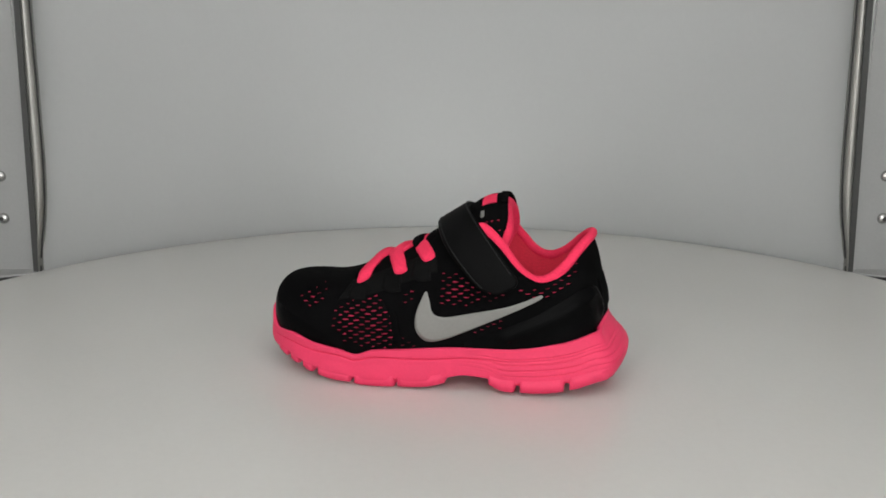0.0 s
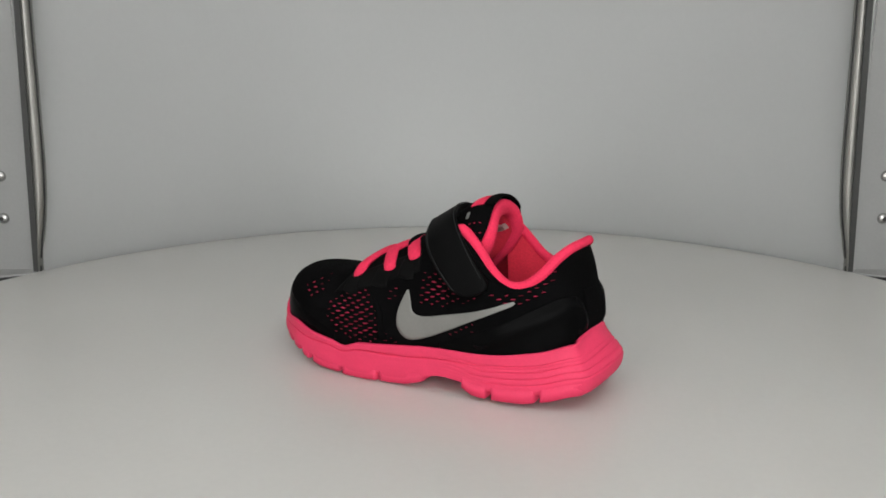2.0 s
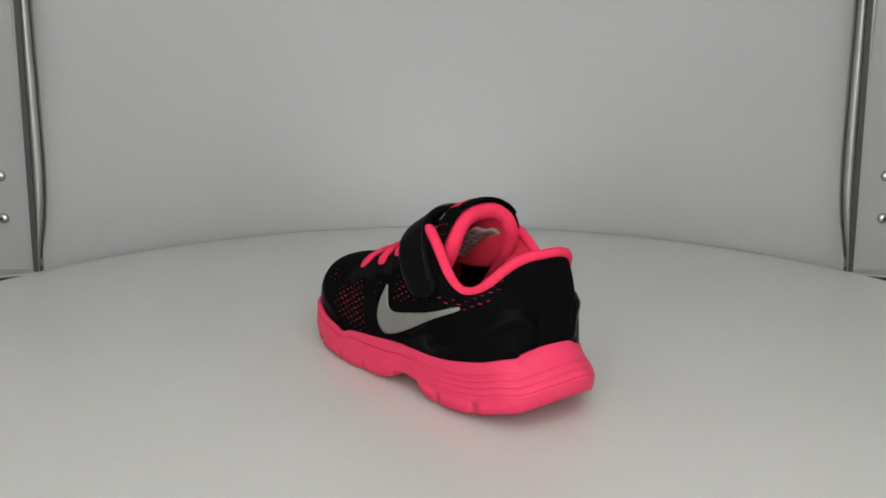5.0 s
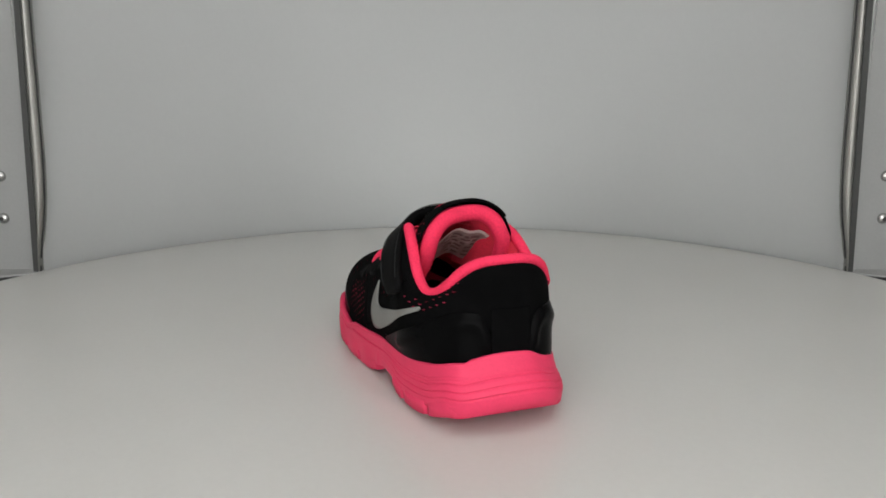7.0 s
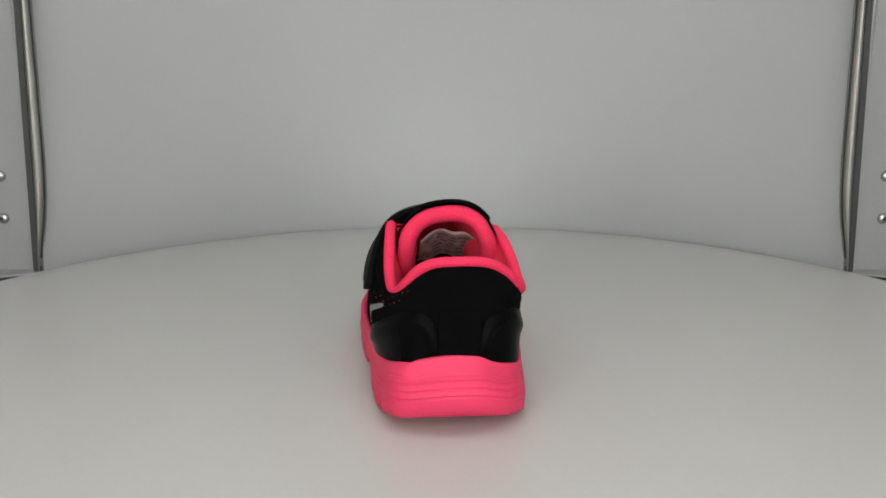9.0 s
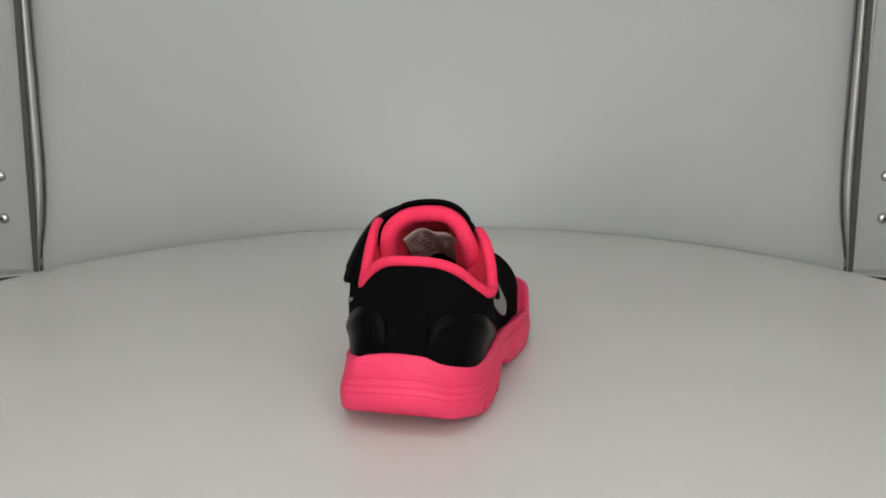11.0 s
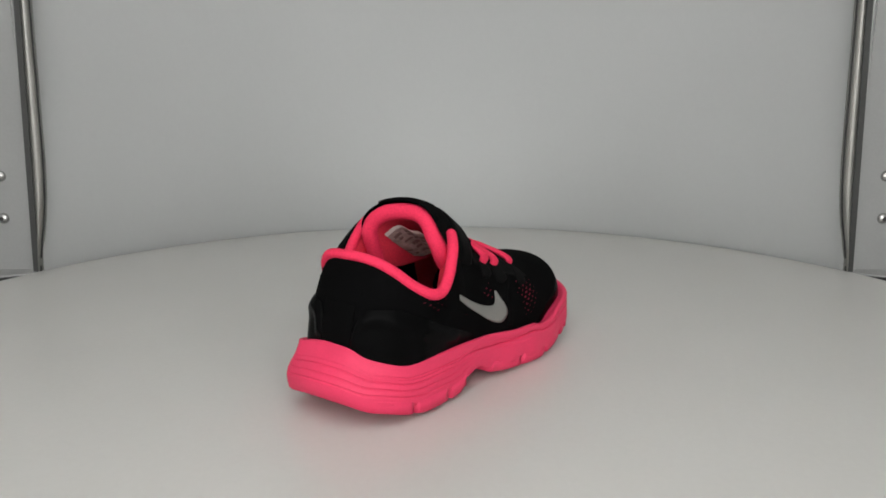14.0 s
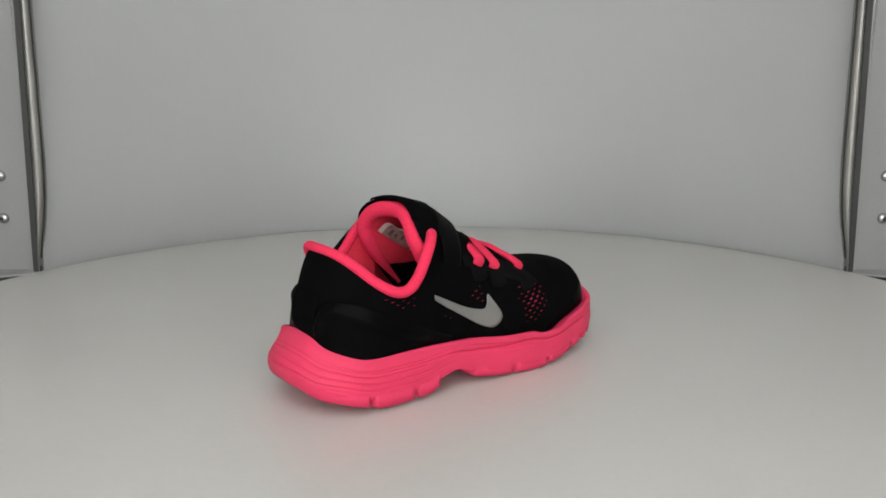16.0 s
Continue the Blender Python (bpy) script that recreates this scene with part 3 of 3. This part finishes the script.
STRAP_REAR = [(-46, 35.0, 54.3), (-41, 34.2, 60.3), (-35, 32, 67.3), (-29, 28.8, 74.2), (-23, 23.8, 80.3), (-18, 16, 84), (-14.5, 5, 85.6), (-14, -8, 84.2), (-17, -17.5, 80.3), (-19.5, -23.4, 73.9), (-20, -26.6, 65.6), (-19.5, -23.5, 54)]
STRAP_FRONT = [(-32.5, 36.6, 48.3), (-25.8, 36.2, 52.4), (-17.5, 34.4, 60.3), (-10.3, 30, 67.7), (-5.4, 22.8, 72.5), (-1.5, 12.5, 75.8), (0.8, 2.4, 76), (0.3, -9, 74), (-3.4, -18, 71), (-6.5, -23.8, 65), (-8, -25.6, 58), (-8, -22.5, 48)]


def build_strap(shoe):
    n, m = 70, 11
    a, b = spline(STRAP_REAR, n), spline(STRAP_FRONT, n)
    mid = np.array([-15, 0, 45.0])
    top, low = [], []
    for s in np.linspace(0, 1, m):
        row = a + (b - a) * s
        row = row.copy()
        # rounded end
        e = (2 * s - 1) ** 4
        row[:6] += (row[6] - row[0]) * 0.45 * e * np.linspace(1, 0, 6)[:, None]
        o = row - mid
        o[:, 0] = 0
        o /= np.linalg.norm(o, axis=1)[:, None]
        crown = 0.8 * (1 - (2 * s - 1) ** 6)
        top.append(row + o * crown)
        low.append(row - o * (0.9 + 1.6 * smoothstep((28 - np.arange(n)) / 20) + 3.6 * np.exp(-((np.arange(n) - 34) / 12.0) ** 2))[:, None])
    v = np.concatenate(top + low)
    k = n * m
    f = grid_faces(m, n) + [tuple(k + i for i in q[::-1]) for q in grid_faces(m, n)]
    ids = [j for j in range(n)] + [i * n + n - 1 for i in range(1, m)] + [(m - 1) * n + j for j in range(n - 2, -1, -1)] + [i * n for i in range(m - 2, 0, -1)]
    for p, q in zip(ids, ids[1:] + ids[:1]):
        f.append((p, q, k + q, k + p))
    strap = mesh_object("strap", v * MM, f, BLACK_STRAP, shoe, "black hook-and-loop closing strap")
    # black webbing between the strap and the collar
    e = a[4:34] + np.array([1.5, -0.9, -0.4])
    c = COLLAR[np.linspace(118, 2, 30).astype(int) // 2] + np.array([0.5, 1.0, -0.6])
    v = np.concatenate([e, (e + c) / 2 + np.array([0, -0.6, 0]), c])
    mesh_object("webbing", v * MM, grid_faces(3, 30), BLACK_CLOTH, shoe)
    # stitched edge; its grey paints the highlight along the strap's rim
    for s in (0.07, 0.93):
        row = a + (b - a) * s
        o = row - mid
        o[:, 0] = 0
        o /= np.linalg.norm(o, axis=1)[:, None]
        v, f = tube((row + o * 0.74)[4:44], 0.24, 6)
        mesh_object("seam", v * MM, f, LIT_THREAD, strap, "thin stitched edge, grey to paint the strap's edge highlight")


RIM = [(-13, 17, 40), (-21, 18, 50), (-28.5, 18.2, 60), (-33, 17.5, 69), (-34.6, 16.3, 75), (-34, 12.8, 80), (-32.5, 6.5, 83.6), (-31, -3, 84.8), (-31, -11, 84), (-32, -17, 80.2),
       (-32.5, -20.5, 74), (-31.2, -22.3, 69), (-27, -22.6, 61), (-19, -21.8, 50), (-11, -20.5, 40)]


def tongue_section(s, n=40, grow=0.0):
    """The tongue's arch, from its rear rim (s = 0) to the throat (s = 1), grown outwards."""
    rim = spline(RIM, n)
    mid = np.array([0, -2.5, 62.0])
    o = rim - mid
    o[:, 0] = 0
    o /= np.linalg.norm(o, axis=1)[:, None]
    rear = rim + o * grow
    near = rear.copy()
    near[:, 0] = 6
    near[:, 1] = -1.5 + 0.80 * (rear[:, 1] + 2.5)
    near[:, 2] = 52 + (rear[:, 2] - 60) * 0.58
    sec = rear + (near - rear) * s
    sec[:, 2] += 4.7 * np.clip((sec[:, 2] - 66) / 20, 0, 1) * math.sin(math.pi * min(1, s / 0.75)) ** 0.8
    return sec


def build_tongue(shoe):
    steps = np.linspace(0, 1, 22)
    n = 44
    outer = [tongue_section(s, n, 4.4) for s in steps]
    first = tongue_section(0.0, n, 4.3)
    first[:, 0] -= 2.0 * np.clip((first[:, 2] - 70) / 12, 0, 1)
    v = np.concatenate([first] + outer)
    tongue = mesh_object("tongue", v * MM, grid_faces(len(outer) + 1, n), BLACK_CLOTH, shoe, "padded black tongue")
    inner = [tongue_section(s, n, -3.4) for s in steps]
    for s, sec in zip(steps, inner):                       # the padding thickens inwards
        fill = smoothstep(s / 0.35)
        sec[:, 1] += (0.25 + 0.75 * fill) * (5.0 * np.clip((-2 - sec[:, 1]) / 15, 0, 1) - 2.5 * np.clip((sec[:, 1] - 2) / 12, 0, 1))
        sec[:, 2] = np.maximum(sec[:, 2], 52)
    mesh_object("tongue_lining", np.concatenate(inner) * MM, grid_faces(len(inner), n), LINING, tongue, "pink cloth lining")
    near_end = np.minimum(np.arange(70), 69 - np.arange(70))
    v, f = tube(tongue_section(0.0, 70, -0.9), 1.0 + 2.9 * smoothstep(near_end / 17), 16, up=(1, 0, 0))
    mesh_object("tongue_rim", v * MM, f, PINK_CLOTH, tongue, "thick pink padded rim")
    # care label under the crest, creased, its two leaves bulging
    ys = np.linspace(-15, 10, 24)

    def leaf(s, y, sink=0.0):
        crease = 0.9 * np.sin(y * 0.42 + 3 * s) + 1.5 * np.exp(-((y + 1) / 4.0) ** 2) * (1 - s)
        return np.stack([-30.5 + 24 * s + 0 * y, y, 75.4 - 17.0 * s - 0.022 * (y + 2.5) ** 2 + crease - sink], -1)

    label = mesh_object("care_label", np.concatenate([leaf(s, ys) for s in np.linspace(0.05, 1, 12)]) * MM, grid_faces(12, 24), LABEL, tongue, "creased grey-brown care label")
    mesh_object("label_edge", np.concatenate([leaf(s, ys, 0.2) for s in np.linspace(-0.02, 0.07, 3)]) * MM, grid_faces(3, 24), LABEL_EDGE, label, "white folded edge")
    rng = random.Random(12)
    for s in (0.16, 0.28, 0.40, 0.53, 0.66, 0.80):
        y = -13.0 + rng.uniform(0, 2)
        while y < 6:
            yy = np.linspace(y, y + rng.uniform(2.0, 5.5), 8)
            mesh_object("print_bar", np.concatenate([leaf(s + e, yy, 0.35) for e in (0, rng.uniform(0.05, 0.08))]) * MM, grid_faces(2, 8), INK, label, "dark printed bar")
            y = yy[-1] + rng.uniform(0.8, 3.0)
    # small pale mark on the tongue's face
    rows = [tongue_section(q, 80, 4.6)[29:32] for q in (0.24, 0.262, 0.285)]
    mesh_object("tongue_mark", np.concatenate(rows) * MM, grid_faces(3, 3), SILVER, tongue, "small grey printed mark")
    rows = [tongue_section(q, 80, 4.55)[33:41] for q in np.linspace(0.09, 0.27, 9)]
    mesh_object("tongue_piping", np.concatenate(rows) * MM, grid_faces(9, 8), PINK_CLOTH, tongue, "pink printed band")
    # black edge band over the crest
    lay = []
    for grow, pull in ((4.3, 0.0), (5.3, 0.3)):
        lay.append([tongue_section(q, 80, grow)[33:52] for q in np.linspace(0.0, 0.10, 5)])
        for row in lay[-1]:
            row[:, 0] -= 2.2 - pull
    v = np.concatenate(lay[0] + lay[1])
    w = 19
    f = grid_faces(5, w) + [tuple(5 * w + i for i in g[::-1]) for g in grid_faces(5, w)]
    ring = [j for j in range(w)] + [i * w + w - 1 for i in range(1, 5)] + [4 * w + j for j in range(w - 2, -1, -1)] + [i * w for i in range(3, 0, -1)]
    f += [(p, q, 5 * w + q, 5 * w + p) for p, q in zip(ring, ring[1:] + ring[:1])]
    mesh_object("tongue_band", v * MM, f, BLACK_CLOTH, tongue, "stiff black band over the tongue's crest")
    # openings of the tongue's knit
    verts, faces = [], []
    rng = random.Random(9)
    for a in range(5):
        for b in range(6):
            q = 0.04 + 0.07 * a + (0.035 if b % 2 else 0) + rng.uniform(-0.006, 0.006)
            sec = tongue_section(q, 160, 4.55)
            k0 = 30 + 5 * b
            mid, along, across = sec[k0], sec[k0 + 1] - sec[k0 - 1], tongue_section(q + 0.02, 160, 4.55)[k0] - sec[k0]
            along, across = along / np.linalg.norm(along), across / np.linalg.norm(across)
            size = rng.uniform(0.55, 1.0)
            n0 = len(verts)
            verts += [mid + across * 0.85 * size * math.cos(k * math.pi / 4) + along * 0.42 * size * math.sin(k * math.pi / 4) for k in range(8)]
            faces.append(tuple(range(n0, n0 + 8)))
    tagged(mesh_object("tongue_knit_openings", np.array(verts) * MM, faces, PINK_DOT, tongue, "small pink openings of the tongue's knit"), kind="stuff")


def band(path, width, thick, up):
    """A flat lace along a path: a squeezed tube whose thin side faces up."""
    width = np.asarray(width)
    return tube(path, width / 2, 16, flat=thick / width, up=up)


def build_laces(shoe):
    # three rungs across the throat, each from eyelet to eyelet, and the crossings between them
    rungs = [((33.5, 20.5, 44.5), (33.8, 22.4, 48), (32.8, 19, 52.9), (30.5, 10, 56.5), (30.5, -3, 57.4), (31.5, -12, 55.2), (34, -18.5, 52.4), (35.5, -22.2, 49.6), (35.5, -21, 46)),
             ((13.8, 21.5, 51), (14.3, 24, 54.8), (16.4, 20, 57.6), (20, 11, 60.4), (20, -3, 61.4), (18, -12, 59.3), (16.3, -19.2, 57), (16, -24.4, 53.8), (16, -23, 50)),
             ((-0.2, 20.5, 58), (0.4, 23, 61.6), (3, 19.2, 63.6), (7, 11, 65.2), (8, -3, 66), (6.5, -12, 64), (4.8, -20.6, 61.2), (4.6, -25, 58), (4.8, -23.5, 54))]
    for k, rung in enumerate(rungs):
        p = spline(rung, 60)
        way = np.gradient(p, axis=0)
        v, f = band(p, 7.6 - 1.6 * np.abs(np.linspace(-1, 1, 60)) ** 6, 3.2, np.cross(np.array([1, 0, -0.42]), way))
        mesh_object("lace", v * MM, f, PINK_CLOTH, shoe, "flat bright pink elastic lace")
    for a, b in (((33, 16, 53.8), (19, -8, 61.4)), ((32, -12, 55.4), (20, 14, 59.6)), ((21, 15, 59.0), (7, -8, 66)), ((19, -10, 60.2), (7, 13, 65))):
        a, b = np.array(a), np.array(b)
        p = spline([a, a + (b - a) * 0.33 + np.array([0, 0, 0.6]), a + (b - a) * 0.66 + np.array([0, 0, 0.7]), b], 20)
        v, f = band(p, 5.2, 2.2, (0.45, 0, 1))
        mesh_object("lace", v * MM, f, PINK_CLOTH, shoe, "flat bright pink elastic lace")
    # satin facing under the laces
    for side in (1, -1):
        patch("eyestay", side, [(45, 39), (34, 41.5), (20, 46), (6, 51.5), (-5, 56)], [(40, 47), (32, 50), (20, 55), (8, 60), (-3, 65)], BLACK_FACING, shoe, "smooth black lace facing", 0.5, 40, 10)
    # black loops that hold the laces
    for x, z, side in ((35, 46.5, 1), (17.5, 52, 1), (3, 58, 1), (34, 44.5, -1), (15, 49.5, -1), (3, 54.5, -1)):
        e = on_side(side, [x], [z], 0.6)[0]
        patch("lace_loop", side, [(x - 5, z - 6), (x, z - 7), (x + 5, z - 6)], [(x - 4, z + 1), (x, z + 1.6), (x + 4, z + 1)], BLACK_FACING, shoe, "black lace loop", 0.8, 10, 6)
    # eyestay under the strap's front edge
    v, f = tube(spline([(2, 17, 68.5), (8, 11, 70.5), (11, 3, 71.3), (11, -6, 70.6), (8, -13, 67.5), (3, -18, 63.5)], 40) - np.array([0, 0, 5.2]), 3.4, 14, flat=0.42, up=(0.4, 0, 1))
    mesh_object("throat_edge", v * MM, f, BLACK_CLOTH, shoe)


def inside(x, z, poly):
    n, hit = len(poly), False
    for i in range(n):
        (xa, za), (xb, zb) = poly[i], poly[i - 1]
        if (za > z) != (zb > z) and x < (xb - xa) * (z - za) / (zb - za) + xa:
            hit = not hit
    return hit


def edge_distance(x, z, poly):
    """How far a point lies from a field's nearest edge."""
    best = 1e9
    for i in range(len(poly)):
        (xa, za), (xb, zb) = poly[i], poly[i - 1]
        dx, dz = xb - xa, zb - za
        k = max(0.0, min(1.0, ((x - xa) * dx + (z - za) * dz) / (dx * dx + dz * dz)))
        best = min(best, math.hypot(x - xa - k * dx, z - za - k * dz))
    return best


def build_perforations(shoe):
    """Openings of the knit, through which the pink layer shows."""
    rng = random.Random(4)
    zones = [(1, [(48, 36), (45, 26), (40, 20.5), (28, 17.5), (15, 18), (-1, 21.5), (12, 25), (17, 36), (22, 43), (29, 46), (36, 41)]),
             (1, [(67, 41), (64, 35), (57, 33.5), (51, 40), (57, 45)]),
             (1, [(12, 46), (11, 38), (6.5, 40), (4, 46), (6, 50)]),
             (1, [(-5, 50), (-6, 40.5), (-22, 42), (-40, 48.5), (-26, 53), (-14, 58), (-8, 56)]),
             (1, [(-20, 28), (-23, 31.5), (-39, 38.5), (-37, 33)]),
             (1, [(-41, 54), (-51, 51.5), (-58, 53), (-64, 58), (-69, 64.5), (-71, 62), (-69, 55.5), (-62, 48.5), (-52, 46), (-44, 48)]),
             (-1, [(24, 44), (36, 45), (46, 39), (46, 31), (38, 24), (26, 22), (24, 32)]),
             (-1, [(-2, 45), (2, 46), (3, 38), (-1, 37), (-8, 40)]),
             (-1, [(-42, 51), (-43, 45.5), (-47, 44), (-55, 47), (-62, 54), (-64, 58), (-57, 53.5), (-46, 50)]),
             (-1, [(-20, 33), (-22, 36), (-28, 38), (-30, 36)])]
    under, under_faces, net, net_faces = [], [], [], []
    pitch, rise = 5.8, 1.7
    for side, poly in zones:
        x0, x1 = min(p[0] for p in poly), max(p[0] for p in poly)
        z0, z1 = min(p[1] for p in poly), max(p[1] for p in poly)
        for r in range(int((z1 - z0) / rise) + 2):
            for c in range(int((x1 - x0) / pitch) + 2):
                x = x0 + pitch * (c + (0.5 if r % 2 else 0)) + rng.uniform(-0.18, 0.18)
                z = z0 + rise * r + rng.uniform(-0.1, 0.1)
                if not inside(x, z, poly):
                    continue
                deep = min(1.0, edge_distance(x, z, poly) / 7.0)
                w = (0.8 + 0.8 * deep) * rng.uniform(0.9, 1.1)
                h = (0.20 + 0.16 * deep) * rng.uniform(0.9, 1.1)
                tilt = rng.uniform(0.0, 0.2) * (1 if side < 0 else -1)
                hole = [(x + w * math.cos(a), z + h * math.sin(a) + w * math.cos(a) * tilt) for a in (k * math.pi / 5 for k in range(10))]
                rim = [(x + 1.22 * w * math.cos(a) + (0.1 if math.cos(a) > 0 else -0.1), z + 1.9 * h * math.sin(a) + w * math.cos(a) * tilt) for a in (k * math.pi / 5 for k in range(10))]
                at = hole + rim
                low = on_side(side, [p[0] for p in at] + [x], [p[1] for p in at] + [z], 0.10)
                high = on_side(side, [p[0] for p in hole], [p[1] for p in hole], 0.42)
                b = len(under)
                under += list(low[:10]) + [low[20]]
                under_faces += [(b + k, b + (k + 1) % 10, b + 10) for k in range(10)]
                b = len(net)
                net += list(low[:10]) + list(high) + list(low[10:20])
                for k in range(10):
                    q = (k + 1) % 10
                    net_faces += [(b + k, b + q, b + 10 + q, b + 10 + k), (b + 10 + k, b + 10 + q, b + 20 + q, b + 20 + k)]
    ob = mesh_object("knit_underlay", np.array(under) * MM, under_faces, PINK_DOT, shoe, "pink layer showing through the knit's openings")
    tagged(ob, kind="stuff")
    ob = mesh_object("knit_net", np.array(net) * MM, net_faces, BLACK_CLOTH, shoe, "black threads round the knit's openings")
    tagged(ob, kind="stuff")


def wrap_piece(name, ids, reach, mat, shoe, label, lift=0.5, m=12):
    """A smooth piece round the heel or the toe: from the sole up to the fraction reach of the upper's rise."""
    n = len(ids)
    top, low = [], []
    for s in np.linspace(0, 1, m):
        at = np.clip(reach * s, 0, 1) * (ROWS - 1)
        k = np.minimum(at.astype(int), ROWS - 2)
        w = (at - k)[:, None]
        p = UPPER[k, ids] * (1 - w) + UPPER[k + 1, ids] * w
        q = UPPER_NORMAL[k, ids] * (1 - w) + UPPER_NORMAL[k + 1, ids] * w
        top.append(p + q * (lift * (1 - s ** 3) - 0.12 * s ** 3))
        low.append(p - q * 0.5)
    k = m * n
    v = np.concatenate(top + low)
    f = grid_faces(m, n) + [tuple(k + i for i in g[::-1]) for g in grid_faces(m, n)]
    ring = [j for j in range(n)] + [i * n + n - 1 for i in range(1, m)] + [(m - 1) * n + j for j in range(n - 2, -1, -1)] + [i * n for i in range(m - 2, 0, -1)]
    for p, q in zip(ring, ring[1:] + ring[:1]):
        f.append((p, q, k + q, k + p))
    return mesh_object(name, v * MM, f, mat, shoe, label)


def build_heel_counter(shoe):
    """The moulded piece round the heel: a step at its upper edge behind, an arched rib on either side."""
    rear = [i for i in range(N) if XB[i] < -18]
    ids = np.array(sorted([i for i in rear if i <= TOE], reverse=True) + sorted([i for i in rear if i > TOE], reverse=True))
    back = int(np.argmin(XB[ids]))
    run = np.r_[0, np.cumsum(np.linalg.norm(np.diff(OUTLINE[ids], axis=0), axis=1))]
    away = np.abs(run - run[back])                          # along the lip from the middle of the heel
    mid = np.where(away < 12.5)[0]
    for a, b, name, mat, label in ((0, mid[0], "heel_counter", BLACK_SKIN, "satin black moulded heel piece with an arched rib"), (mid[0], mid[-1], "heel_strip", BLACK_CLOTH, "matt black cloth strip down the heel"),
                                   (mid[-1], len(ids) - 1, "heel_counter", BLACK_SKIN, "satin black moulded heel piece with an arched rib")):
        heel_piece(shoe, ids[a:b + 1], away[a:b + 1], name, mat, label)


def heel_piece(shoe, ids, away, name, mat, label):
    """One piece of the heel's cover; away is how far each column lies from the middle of the heel."""
    n, m = len(ids), 44
    if name == "heel_strip":
        edge = np.full(n, 52.0)
    else:
        edge = blend(away, [12, 14, 18, 24, 32, 45, 60, 75, 95], [42, 46.5, 49.5, 50.5, 50, 46, 40, 34, 25])
    rib = spline([(15, 26), (15, 38), (18, 44.5), (25, 46.8), (34, 44.6), (48, 39.5), (62, 34), (76, 28)], 60)
    top, low = [], []
    for s in np.linspace(0, 1, m):
        row_p, row_q = [], []
        for k, i in enumerate(ids):
            z = UPPER[0, i, 2] + max(edge[k] - UPPER[0, i, 2], 0.6) * s
            at = float(np.interp(z, UPPER[:, i, 2], np.arange(ROWS)))
            r = min(int(at), ROWS - 2)
            p = UPPER[r, i] + (UPPER[r + 1, i] - UPPER[r, i]) * (at - r)
            q = UPPER_NORMAL[r, i] + (UPPER_NORMAL[r + 1, i] - UPPER_NORMAL[r, i]) * (at - r)
            d = np.min(np.hypot(rib[:, 0] - away[k], rib[:, 1] - z))
            proud = 1.15 - 0.75 * smoothstep((away[k] - 20) / 40)
            proud = proud * (1 - 0.6 * s ** 6) + 1.3 * math.exp(-(d / 3.2) ** 2) * float(smoothstep((z - UPPER[0, i, 2] - 2.5) / 5))
            row_p.append(p + q * proud)
            row_q.append(p - q * 0.5)
        top.append(np.array(row_p))
        low.append(np.array(row_q))
    k = m * n
    f = grid_faces(m, n) + [tuple(k + i for i in g[::-1]) for g in grid_faces(m, n)]
    ring = [j for j in range(n)] + [i * n + n - 1 for i in range(1, m)] + [(m - 1) * n + j for j in range(n - 2, -1, -1)] + [i * n for i in range(m - 2, 0, -1)]
    for p, q in zip(ring, ring[1:] + ring[:1]):
        f.append((p, q, k + q, k + p))
    mesh_object(name, np.concatenate(top + low) * MM, f, mat, shoe, label)


def build_overlays(shoe):
    """Smooth black pieces laid over the knit."""
    build_heel_counter(shoe)
    ids = np.array([i for i in range(N) if XB[i] > 40])
    wrap_piece("toe_guard", ids, blend(XB[ids], [40, 55, 70, 80, 90], [0.06, 0.13, 0.22, 0.30, 0.33]), BLACK_SKIN, shoe, "smooth black toe guard", 0.2)
    for side in (1, -1):
        patch("side_band", side, [(20, 41), (14, 36), (12, 28), (10, 22)], [(27, 46), (18.5, 38), (16, 28), (15, 21)], BLACK_CLOTH, shoe, "", 0.3, 24, 6)


def build_shoe():
    shoe = new("shoe")
    tagged(shoe, "black knit children's running shoe with bright pink sole and collar", "shoe")
    build_sole(shoe)
    build_upper(shoe)
    build_overlays(shoe)
    build_emblem(shoe)
    build_tongue(shoe)
    build_strap(shoe)
    build_laces(shoe)
    build_perforations(shoe)
    return shoe


build_booth()
for s in (-1, 1):
    build_post(s)
    build_side_panel(s)
build_lights()
turntable = build_turntable()
shoe = build_shoe()


def turn(t):
    """The turntable's angle, degrees."""
    return -7.79 * t - 0.00079 * (t - 8) ** 2


def motions():
    times = [0.5 * k for k in range(33)]
    walk(turntable, [(t, pose(0, 0, 0, 0, 0, turn(t))) for t in times])
    walk(shoe, [(t, pose(0, 0, 0, 0, 0, turn(t)) @ pose(-0.004 * math.sin(radians(166)), 0.004 * math.cos(radians(166)), 0, 0, 0, 166)) for t in times])


motions()
